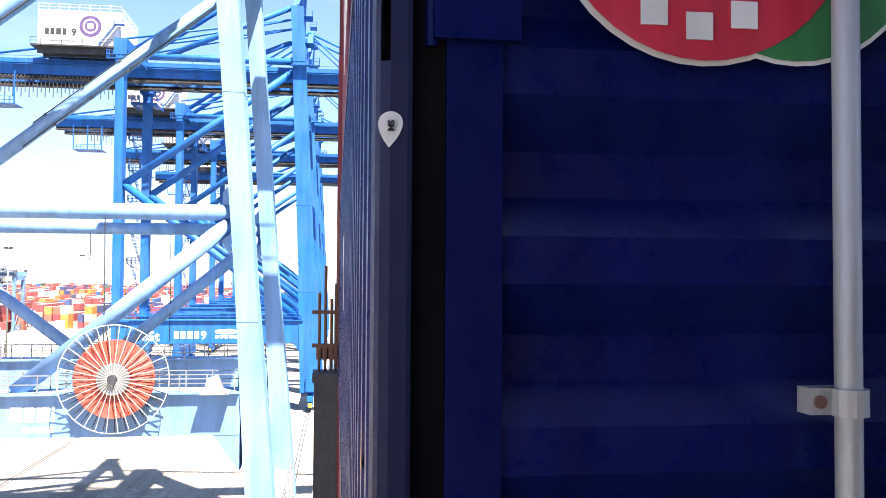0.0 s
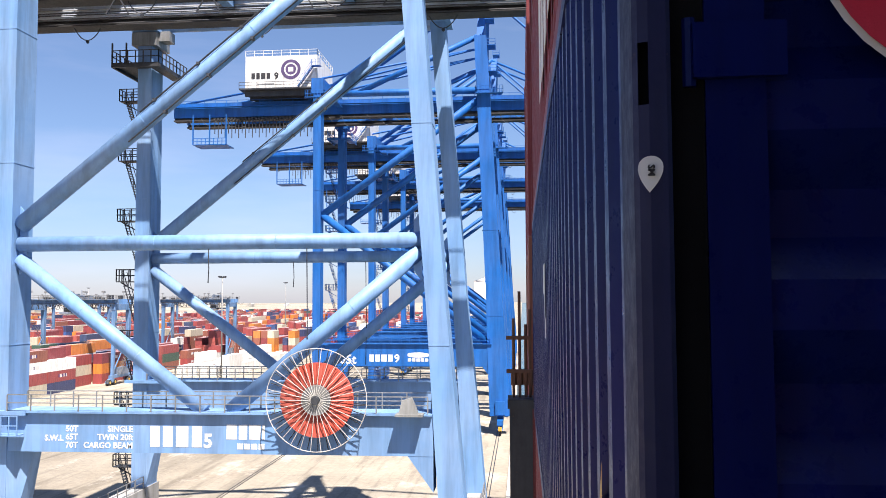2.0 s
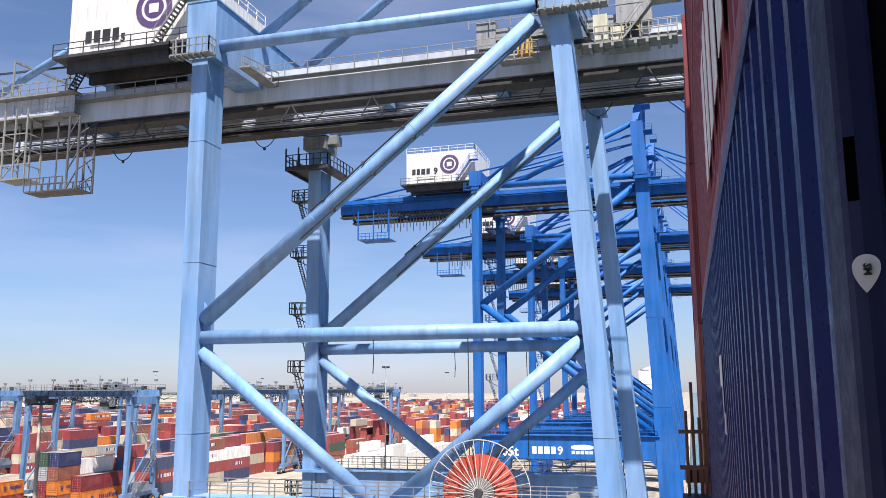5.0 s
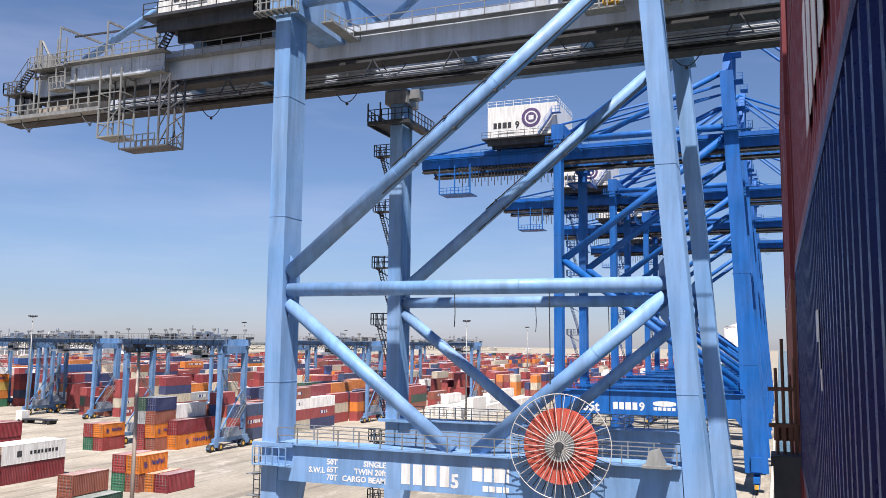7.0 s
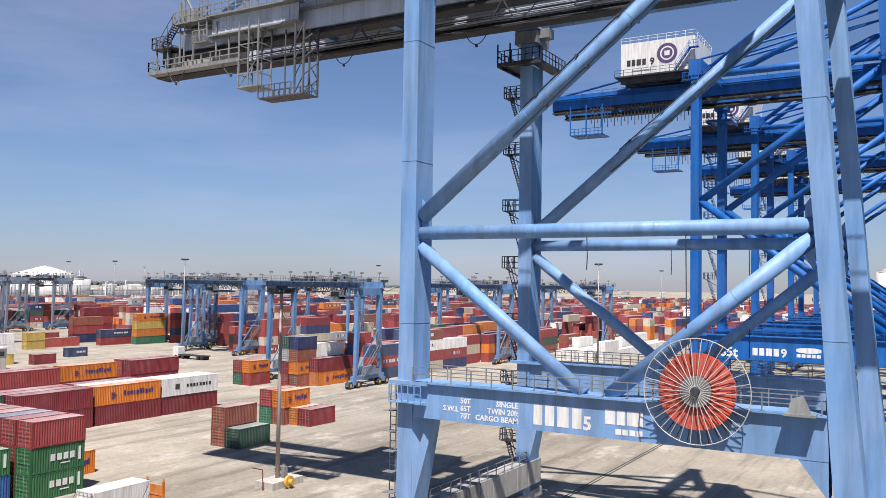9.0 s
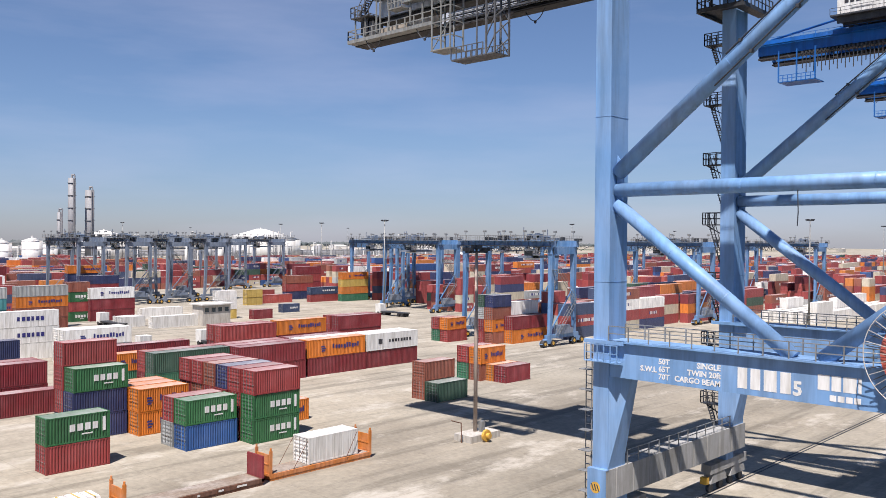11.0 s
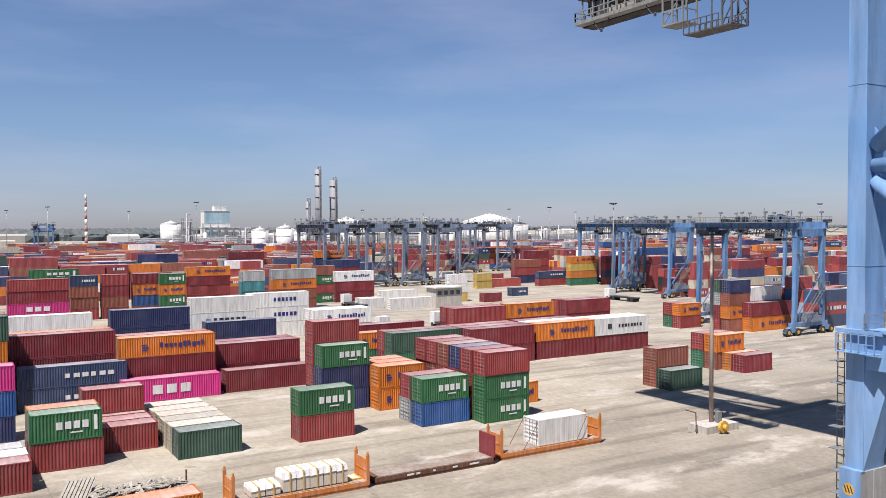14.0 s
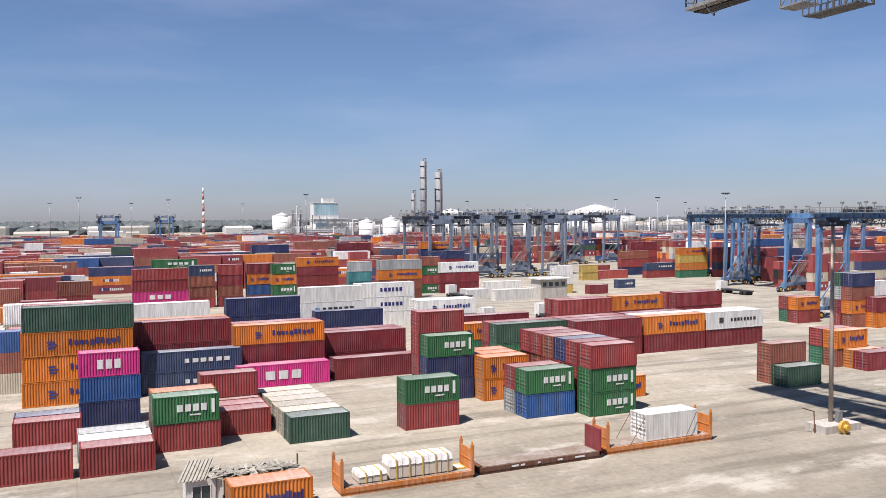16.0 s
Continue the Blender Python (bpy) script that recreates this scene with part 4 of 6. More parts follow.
    part("emblem_centre", Geo().box(ex - 0.45, ex + 0.45, 4.525, 4.535, ez - 0.4, ez + 0.4), M_TEXT, em)
    bars_word(hx0 + (1.6 if kind == 5 else 1.07), 4.565, hz0 + (1.15 if kind == 5 else 1.7), 1.2, (0.72, 0.72, 0.88, 0.72), 0.13, M_TEXTDK, mh)
    words("crane_number", digit, 1.65 if kind != 5 else 1.0, front(hx0 + 5.15, 4.56, hz0 + (1.7 if kind != 5 else 1.0)), mh, M_TEXTDK, bold=0.03)
    part("small_print", Geo().box(hx0 + 2.2, hx0 + 5.2, 4.56, 4.566, hz0 + 0.75, hz0 + 0.95), M_GREYST, mh)
    # stair, door and end landing at the side of the house
    g = stairs(Geo(), (hx1 - 3.2, 3.9, hz0), (hx1 - 0.6, 3.9, hz0 + 3.6), 0.8, 12, "x")
    g.box(hx1 - 0.7, hx1 + 0.8, 3.4, 4.5, hz0 + 3.55, hz0 + 3.62)
    railing(g, (hx1 - 0.7, 3.4, hz0 + 3.62), (hx1 + 0.8, 3.4, hz0 + 3.62), 1.05, 0.7)
    part("house_stair", g, M_CAGE if kind == 5 else mat, mh)
    # apex frame and stays
    if kind == 5:
        az = zg + 24
        for v in (5.0, span - 2.8):
            part("apex_leg", Geo().beam((-9.5, v + 2, top + 2.6), (-7.5, v + 2, az), 1.1, 1.1), mat, ob)
        part("apex_beam", Geo().box(-8.3, -6.7, 6.0, span - 0.0, az - 1, az), mat, ob)
        for v in (6.8, 14.6):
            part("back_stay", Geo().tube((-7.5, v, az - 0.5), (-34, v, top + 2.6), 0.42, 12), mat, ob, smooth=True)
            part("fore_stay", Geo().tube((-7.5, v, az - 0.5), (38, v, zg + 2.7), 0.3, 10), mat, ob, smooth=True)
    else:
        az = zg + 24
        for v in (2.0, span - 1.0):
            part("apex_leg", Geo().beam((sx(top + 9), v, top + 9), (sx(60) + 0.3, 9.0 if v < 9 else 12.0, az), 1.3, 1.3), mat, ob)
        for v in (8.0, 13.5):
            part("back_stay", Geo().tube((-6.8, v, az - 0.5), (-34, v, top + 2.6), 0.45, 10), mat, ob, smooth=True)
            for xx, r in ((16, 0.22), (40, 0.25)):
                part("fore_stay", Geo().tube((-6.8, v, az - 0.5), (xx, v, zg + 2.7), r, 8), mat, ob, smooth=True)
            for xx in (-46, -60):
                part("back_stay", Geo().tube((-8, v, top + 9), (xx, v, zg + 2.7), 0.2, 8), mat, ob, smooth=True)
        for k in range(5):
            g = Geo()
            z = top + 3 + k * 4.4
            g.box(sx(z) + 0.9, sx(z) + 2.4, 0.2, 3.2, z, z + 0.08)
            railing(g, (sx(z) + 2.35, 0.2, z), (sx(z) + 2.35, 3.2, z))
            railing(g, (sx(z) + 0.9, 0.2, z), (sx(z) + 2.4, 0.2, z))
            part("apex_landing", g, mat, ob)
    # stair tower behind the far landside leg: steep flights that all rise the same way
    g = Geo()
    vy = span + dp + 0.55
    z = 6.7
    while z < zg - 3.5:
        stairs(g, (-35.3, vy, z - 5.5), (-37.0, vy, z - 0.1), 0.7, 22, "x")
        g.box(-37.6, -34.9, vy - 0.5, vy + 0.6, z - 0.08, z)
        for p, r in (((-37.6, vy - 0.5), (-34.9, vy - 0.5)), ((-37.6, vy + 0.6), (-34.9, vy + 0.6)), ((-37.6, vy - 0.5), (-37.6, vy + 0.6))):
            railing(g, (*p, z), (*r, z), 1.1, 0.6, 0.04)
        g.beam((-37.4, vy, z - 0.1), (-35.4, vy, z - 1.2), 0.09)
        z += 5.65
    part("stair_tower", g, M_DARK if kind == 5 else mat, ob, "steep steel access stair with railed landings")
    # collar round the head of the far landside leg
    zc = zg - 2.3
    g = Geo()
    x0, x1, y0_, y1_ = -36.3, -32.0, span - 1.7, span + dp + 2.2
    for b in ((x0, -34.75, y0_, y1_), (-33.35, x1, y0_, y1_), (-34.7, -33.4, y0_, span - 0.05)):
        g.box(*b, zc, zc + 0.12)
    for p, r in (((x0, y0_), (x1, y0_)), ((x1, y0_), (x1, y1_)), ((x0, y0_), (x0, y1_))):
        railing(g, (*p, zc + 0.12), (*r, zc + 0.12), 1.1, 0.75, 0.04)
        g.beam((*p, zc - 0.15), (*r, zc - 0.15), 0.16, 0.3)
    for xx in (x0, x0 + 1.3):
        g.beam((xx, y0_, zc), (xx, y0_, zg - 0.4), 0.12)
    part("leg_collar", g, M_DARK if kind == 5 else mat, ob, "railed collar platform round the leg head")
    part("leg_head", Geo().box(-35.2, -32.9, span - 0.3, span + dp + 0.3, top - 2.2, top - 1.0).box(-35.0, -31.9, span + 0.3, span + 1.5, top - 1.7, top - 0.8), M_GREYST if kind == 5 else mat, ob)
    # landings on the nearer legs
    for x0, x1, v in ((sx(zg) - 1.3, sx(zg) + 3.2, -1.0), (-35.9, -32.6, -1.2)):
        z = zg + 1.1
        g = Geo().box(x0, x1, v, v + 0.95, z, z + 0.1)
        for k in range(int((x1 - x0) / 0.5)):
            g.box(x0 + k * 0.5, x0 + k * 0.5 + 0.07, v, v + 0.95, z - 0.12, z)
        ld = part("leg_landing", g, M_CAGE if kind == 5 else mat, ob)
        for p, r in (((x0, v), (x1, v)), ((x0, v + 0.9), (x0, v)), ((x1, v + 0.9), (x1, v))):
            part("railing", railing(Geo(), (*p, z + 0.1), (*r, z + 0.1), 1.1, 0.6, 0.04), M_CAGE if kind == 5 else mat, ld)
    part("leg_bracing", railing(Geo(), (-32.1, dp + 0.4, zg + 1.2), (-31.2, 7.0, zg + 1.2), 1.1, 0.8, 0.04).box(-32.2, -31.2, dp, 7.0, zg + 1.1, zg + 1.2), M_CAGE if kind == 5 else mat, ob)
    return ob, sides, mh


def cable_reel(parent, x, y, z, R):
    """Spoked cable reel: red flanges between two wheels of pale spokes."""
    g = Geo()
    n = 30
    panels = []
    for i in range(n):
        a = 2 * math.pi * i / n
        for r0, r1, yy in ((0.95, 2.3, y - 0.02),):
            w = math.pi / n * 0.93
            panels.append(Geo().add([(x + r * math.cos(a + s * w), yy + (0.05 if s > 0 else 0), z + r * math.sin(a + s * w)) for r, s in ((r0, -1), (r1, -1), (r1, 1), (r0, 1))], [(0, 1, 2, 3)]))
    g.tube((x, y + 0.08, z), (x, y + 0.3, z), 2.28, 40)
    reel = part("cable_reel", g, M_REEL, parent, "red cable reel with pale spokes")
    for q in panels:
        part("flange_panel", q, M_REEL, reel)
    g = Geo()
    for i in range(n):
        a = 2 * math.pi * i / n
        c, s = math.cos(a), math.sin(a)
        g.beam((x + 0.3 * c, y - 0.3, z + 0.3 * s), (x + R * c, y - 0.12, z + R * s), 0.036)
    for k in range(48):
        a, b = 2 * math.pi * k / 48, 2 * math.pi * (k + 1) / 48
        g.tube((x + R * math.cos(a), y - 0.12, z + R * math.sin(a)), (x + R * math.cos(b), y - 0.12, z + R * math.sin(b)), 0.03, 5)
    part("spoke", g, M_SPOKE, reel, "thin pale steel spokes and rim")
    g = Geo().tube((x, y - 0.24, z), (x, y - 0.04, z), 0.92, 30)
    part("wound_cable", g, M_GREYST, reel)
    g = Geo().tube((x, y - 0.5, z), (x, y - 0.2, z), 0.25, 14)
    part("hub", g, M_DARK, reel)
    g = Geo()
    for i in range(n):
        a = 2 * math.pi * (i + 0.5) / n
        g.beam((x + 0.3 * math.cos(a), y + 0.42, z + 0.3 * math.sin(a)), (x + R * math.cos(a), y + 0.42, z + R * math.sin(a)), 0.05)
    part("back_spoke", g, M_DARK, reel)
    return reel


M_DKGREY = paint("dull_grey_steel", (0.075, 0.08, 0.09), 0.6, 0.1, worn=0.5, fade=0.15)
M_CRPALE2 = paint("crane_weathered_pale_paint", (0.5, 0.57, 0.66), 0.5, worn=0.4, fade=0.3, scale=0.3)
M_CASE5 = paint("tan_boarding", (0.4, 0.34, 0.27), 0.7, worn=0.5, fade=0.2)
M_CREAM5 = paint("cream_cabinet_paint", (0.62, 0.6, 0.45), 0.55, worn=0.3)
crane5, beams5, house5 = quay_crane(52.2, M_PALE, 45.2, "pale blue tube-braced ship-to-shore crane with red cable reel", 5, "5")
nb = beams5[0.0]
cable_reel(crane5, -12.75, -1.0, 15.75, 3.15)
part("reel_bracket", Geo().box(-13.2, -12.3, -0.6, 0.1, 13.6, 15.2), M_PALE, crane5)
words("load_marking", "50T\n65T\n70T", 0.52, front(-28.62, 0.09, 13.52), nb, M_TEXT, "white stencilled load limits", "RIGHT", 0.034)
words("load_marking", "S.W.L", 0.52, front(-29.6, 0.09, 12.92), nb, M_TEXT, "", "RIGHT", 0.034)
words("load_marking", "SINGLE\nTWIN 20ft\nCARGO BEAM", 0.52, front(-24.95, 0.09, 13.52), nb, M_TEXT, "", "RIGHT", 0.034)
bars_word(-23.85, 0.095, 12.5, 1.5, (0.72, 0.72, 0.92, 0.75), 0.13, M_TEXT, nb)
words("crane_number", "5", 1.2, front(-20.3, 0.09, 12.6), nb, M_TEXT, bold=0.035)
bars_word(-18.85, 0.095, 13.05, 1.05, (0.78, 0.62, 0.85, 0.2), 0.03, M_TEXT, nb)
for k in range(4):
    part("block_shape", Geo().box(-18.1 + k * 0.46, -17.72 + k * 0.46, 0.089, 0.095, 12.5, 12.86), M_TEXT, nb)
part("junction_box", Geo().add([(-7.7, -0.9, 14.9), (-6.5, -0.9, 14.9), (-6.5, -0.3, 14.9), (-7.7, -0.3, 14.9), (-7.5, -0.8, 15.7), (-6.9, -0.8, 15.9), (-6.9, -0.4, 15.9), (-7.5, -0.4, 15.7)], BOXF).box(-7.9, -6.2, -1.0, 0.0, 14.75, 14.9), M_CAGE, crane5, "white junction box with stand")
part("beam_platform", railing(Geo().box(-34.9, -32.2, -0.9, -0.02, 13.3, 13.36), (-34.9, -0.85, 13.36), (-32.2, -0.85, 13.36), 1.2, 0.5), M_PALE, crane5)
g = Geo()
for k in range(22):
    g.box(-35.6, -35.1, 0.4, 0.5, 0.6 + k * 0.6, 0.65 + k * 0.6)
for x in (-35.6, -35.1):
    g.beam((x, 0.45, 0.3), (x, 0.45, 14.6), 0.06)
for k in range(8):
    g.box(-35.8, -34.9, -0.25, 0.45, 2.0 + k * 1.5, 2.05 + k * 1.5)
part("ladder", g, M_GREYST, crane5)
# maintenance platform hung below the back reach
g = Geo()
for x in (-56.6, -55.4, -54.2):
    for y in (5.2, 7.0):
        g.beam((x, y, 40.0), (x, y, 46.2), 0.13)
for z in (40.0, 41.2, 42.6, 44.0, 45.4):
    g.beam((-56.6, 5.2, z), (-54.2, 5.2, z), 0.09)
    g.beam((-56.6, 5.2, z), (-56.6, 7.0, z), 0.09)
    g.beam((-54.2, 5.2, z), (-54.2, 7.0, z), 0.09)
g.beam((-56.6, 5.2, 40.0), (-54.2, 5.2, 42.6), 0.08)
g.box(-56.7, -54.1, 5.1, 7.1, 39.9, 40.0)
part("hanging_ladder_cage", g, M_CAGE, crane5, "pale steel ladder cage hung from the back reach")
g = Geo().box(-53.9, -48.6, 5.0, 7.0, 38.6, 38.72)
railing(g, (-53.9, 5.0, 38.7), (-50.0, 5.0, 38.7), 1.1, 0.65, 0.04)
railing(g, (-53.9, 7.0, 38.7), (-48.6, 7.0, 38.7), 1.1, 0.65, 0.04)
for x in (-49.6, -48.6):
    for y in (5.0, 7.0):
        g.beam((x, y, 38.6), (x, y, 45.0), 0.15)
for k in range(4):
    z = 38.7 + k * 1.55
    g.beam((-49.6, 5.0, z), (-48.6, 5.0, z + 1.55), 0.09)
    g.beam((-49.6, 7.0, z + 1.55), (-48.6, 7.0, z), 0.09)
    g.beam((-48.6, 5.0, z), (-48.6, 7.0, z + 1.55), 0.09)
g.beam((-51.6, 6.0, 38.7), (-51.6, 6.0, 45.0), 0.1)
part("hanging_platform", g, M_DKGREY, crane5, "hanging steel maintenance platform with a lattice frame")
# decks, posts and stairs at the end of the back reach
part("lower_deck", Geo().box(-69.3, -56.9, 5.4, 6.5, 42.6, 42.95), M_CAGE, crane5, "long pale lower deck of the back reach")
# black slab behind the pale edge: shade below the deck put into its colour
part("deck_underside", Geo().box(-69.3, -57.2, 6.5, 8.2, 42.5, 42.8), M_BLACK, crane5, "deck underside of the back reach, black to stand for shade")
g = railing(Geo(), (-69.3, 5.5, 42.85), (-56.9, 5.5, 42.85), 1.1, 1.3, 0.05)
railing(g, (-69.3, 5.5, 42.85), (-69.3, 8.2, 42.85), 1.1, 1.3, 0.05)
part("deck_railing", g, M_CAGE, crane5)
part("kick_wall", Geo().box(-66.0, -57.2, 6.9, 7.0, 42.85, 43.9), M_CASE5, crane5, "tan boarding behind the lower deck railing")
for x, z1 in ((-68.6, 45.3), (-67.0, 45.3), (-65.3, 49.6), (-64.7, 49.6), (-63.4, 46.0), (-60.3, 47.0), (-58.6, 45.2)):
    part("end_post", Geo().beam((x, 5.9, 42.85), (x, 5.9, z1), 0.13), M_CAGE, crane5)
g = Geo().box(-69.0, -66.2, 5.6, 9.5, 45.2, 45.32)
railing(g, (-69.0, 5.6, 45.32), (-66.2, 5.6, 45.32), 1.1, 0.6, 0.04)
railing(g, (-69.0, 5.6, 45.32), (-69.0, 9.5, 45.32), 1.1, 0.7, 0.04)
g.box(-68.3, -67.2, 6.4, 8.6, 43.6, 45.1).box(-66.9, -66.3, 6.3, 7.4, 43.3, 44.8)
stairs(g, (-67.4, 5.7, 45.3), (-65.6, 5.7, 47.4), 0.8, 10, "x")
part("end_platform", g, M_DKGREY, crane5, "railed platform with a stair at the end of the back reach")
g = Geo().box(-65.7, -60.8, 5.5, 7.2, 47.3, 47.42)
railing(g, (-65.7, 5.5, 47.42), (-60.8, 5.5, 47.42), 1.15, 0.55, 0.04)
g.box(-64.5, -63.4, 6.0, 7.0, 47.4, 48.7).tube((-65.2, 6.2, 47.4), (-65.2, 6.2, 50.4), 0.16, 8).tube((-65.0, 6.2, 50.3), (-63.9, 6.2, 48.6), 0.12, 6)
for x in (-62.4, -61.3):
    g.beam((x, 5.6, 45.6), (x, 5.6, 50.0), 0.09)
for k in range(9):
    g.beam((-62.4, 5.6, 45.8 + k * 0.48), (-61.3, 5.6, 45.8 + k * 0.48), 0.05)
g.box(-62.6, -60.6, 5.0, 6.2, 44.9, 45.0)
railing(g, (-62.6, 5.0, 45.0), (-60.6, 5.0, 45.0), 1.1, 0.5, 0.04)
part("winch_platform", g, M_CAGE, crane5, "pale steel winch platform on the back reach")
# panelled side wall and hand rail along the girder top
g = Geo().box(-61.0, -50.2, 6.05, 6.12, 45.75, 47.35)
for k in range(13):
    g.box(-61.0 + k * 0.88, -60.92 + k * 0.88, 6.0, 6.05, 45.75, 47.35)
for z in (46.25, 46.8):
    g.box(-61.0, -50.2, 6.0, 6.05, z, z + 0.05)
part("side_panel", g, M_CRPALE2, crane5, "framed pale side panels")
part("panel_walkway", railing(Geo().box(-61.3, -49.8, 5.4, 6.5, 47.4, 47.52).box(-61.3, -49.8, 5.6, 6.5, 45.5, 45.65), (-61.3, 5.5, 47.52), (-49.8, 5.5, 47.52), 1.1, 1.0, 0.04), M_CAGE, crane5)
part("access_stair", stairs(Geo(), (-50.2, 5.6, 47.5), (-48.9, 5.6, 49.6), 0.8, 8, "x"), M_DARK, crane5)
part("ridge_stay", Geo().tube((-61.2, 7.8, 48.5), (-46.0, 7.8, 55.3), 0.36, 14), M_PALE, crane5, smooth=True)
# cable racks over the back reach
for x, h in ((-63.2, 51.6), (-57.4, 51.4), (-51.6, 51.2)):
    part("cable_rack", Geo().beam((x, 6.6, 47.6), (x, 6.6, h), 0.13).beam((x, 6.6, h), (x + 0.6, 12.6, h), 0.16, 0.2).beam((x + 0.6, 12.6, 47.6), (x + 0.6, 12.6, h), 0.12), M_CAGE, crane5)
part("rack_cable", Geo().beam((-63.2, 8.4, 51.3), (-49.0, 8.4, 51.0), 0.16), M_DARK, crane5)
# landing, stair and gear behind the head of the seaside leg
part("head_stair", stairs(Geo(), (-7.2, 1.4, 49.4), (-5.6, 2.4, 45.6), 0.8, 12, "x"), M_DARK, crane5)
g = Geo().box(-7.6, 0.2, 4.4, 6.0, 45.75, 45.9)
railing(g, (-5.4, 4.4, 45.9), (0.2, 4.4, 45.9), 1.1, 0.6, 0.04)
for k in range(10):
    g.box(-7.4 + k * 0.78, -7.2 + k * 0.78, 4.4, 6.0, 45.5, 45.75)
part("gear_platform", g, M_CAGE, crane5, "railed gear platform")
part("gear_box", Geo().box(-5.5, -4.5, 4.6, 5.6, 45.95, 48.0).box(-4.3, -3.4, 4.7, 5.5, 45.95, 47.0), M_CREAM5, crane5, "cream painted gear cabinet")
part("gear_motor", Geo().tube((-6.9, 4.9, 46.4), (-5.7, 4.9, 46.4), 0.42, 12).box(-3.2, -2.4, 4.7, 5.4, 45.95, 46.8), M_DARK, crane5)
part("boom_stair", stairs(Geo(), (-3.4, 4.5, 45.9), (-1.4, 4.5, 48.4), 0.7, 9, "x"), M_CAGE, crane5)
part("boom_landing", railing(Geo().box(-1.5, 0.6, 4.1, 5.0, 48.35, 48.45), (-1.5, 4.1, 48.45), (0.6, 4.1, 48.45), 1.1, 0.5, 0.04), M_CAGE, crane5)
for x in (-11.2, -3.3):
    st = part("buffer_stop", Geo().box(x, x + 1.1, 5.9, 6.5, 46.3, 47.4), M_YELLOW, crane5, "yellow and black striped stop")
    for k in range(3):
        part("stripe", Geo().add([(x + 0.08 + k * 0.36, 5.895, 46.32), (x + 0.24 + k * 0.36, 5.895, 46.32), (x + 0.34 + k * 0.36, 5.895, 47.38), (x + 0.18 + k * 0.36, 5.895, 47.38)], [(0, 1, 2, 3)]), M_BLACK, st)
    part("stop_platform", railing(Geo().box(x - 1.3, x + 1.6, 5.4, 6.6, 45.7, 45.8), (x - 1.3, 5.4, 45.8), (x + 1.6, 5.4, 45.8), 1.1, 0.6, 0.04), M_CAGE, crane5)
# trolley
g = Geo().box(-13, -4, 6.9, 15.0, 48.0, 48.9).box(-14.5, -13, 6.8, 9.0, 47.4, 49.6).box(-4, -1.5, 6.5, 15.2, 48.0, 50.0)
railing(g, (-15, 6.5, 48.9), (-2, 6.5, 48.9), 1.1)
part("trolley", g, M_GREYST, crane5)
for yy, dg in ((137.0, "9"), (188.0, "8"), (239.0, "7"), (292.0, "6")):
    cr, bm9, _ = quay_crane(yy, M_BLUE, 54.4, "bright blue ship-to-shore crane with white machinery house", 9, dg, near=yy < 150)
    bars_word(-25.2, 0.095, 11.6, 1.3, (0.85, 0.85, 1.0, 0.85), 0.13, M_TEXT, bm9[0.0])
    words("crane_number", dg, 1.8, front(-21.05, 0.09, 11.6), bm9[0.0], M_TEXT, bold=0.03)
    words("load_marking", "65t", 2.05, front(-30.1, 0.09, 11.35), bm9[0.0], M_TEXT, bold=0.03)
    n = 24
    part("brand_plate", Geo().add([(-17.1 + 1.75 * max(-1, min(1, 1.15 * math.cos(6.2832 * i / n))), 0.09, 12.75 + 0.42 * math.sin(6.2832 * i / n)) for i in range(n)], [tuple(range(n))]), M_TEXT, bm9[0.0])
    for k in range(5):
        part("block_shape", Geo().box(-18.8 + k * 0.7, -18.25 + k * 0.7, 0.085, 0.093, 11.7, 12.2), M_TEXT, bm9[0.0])


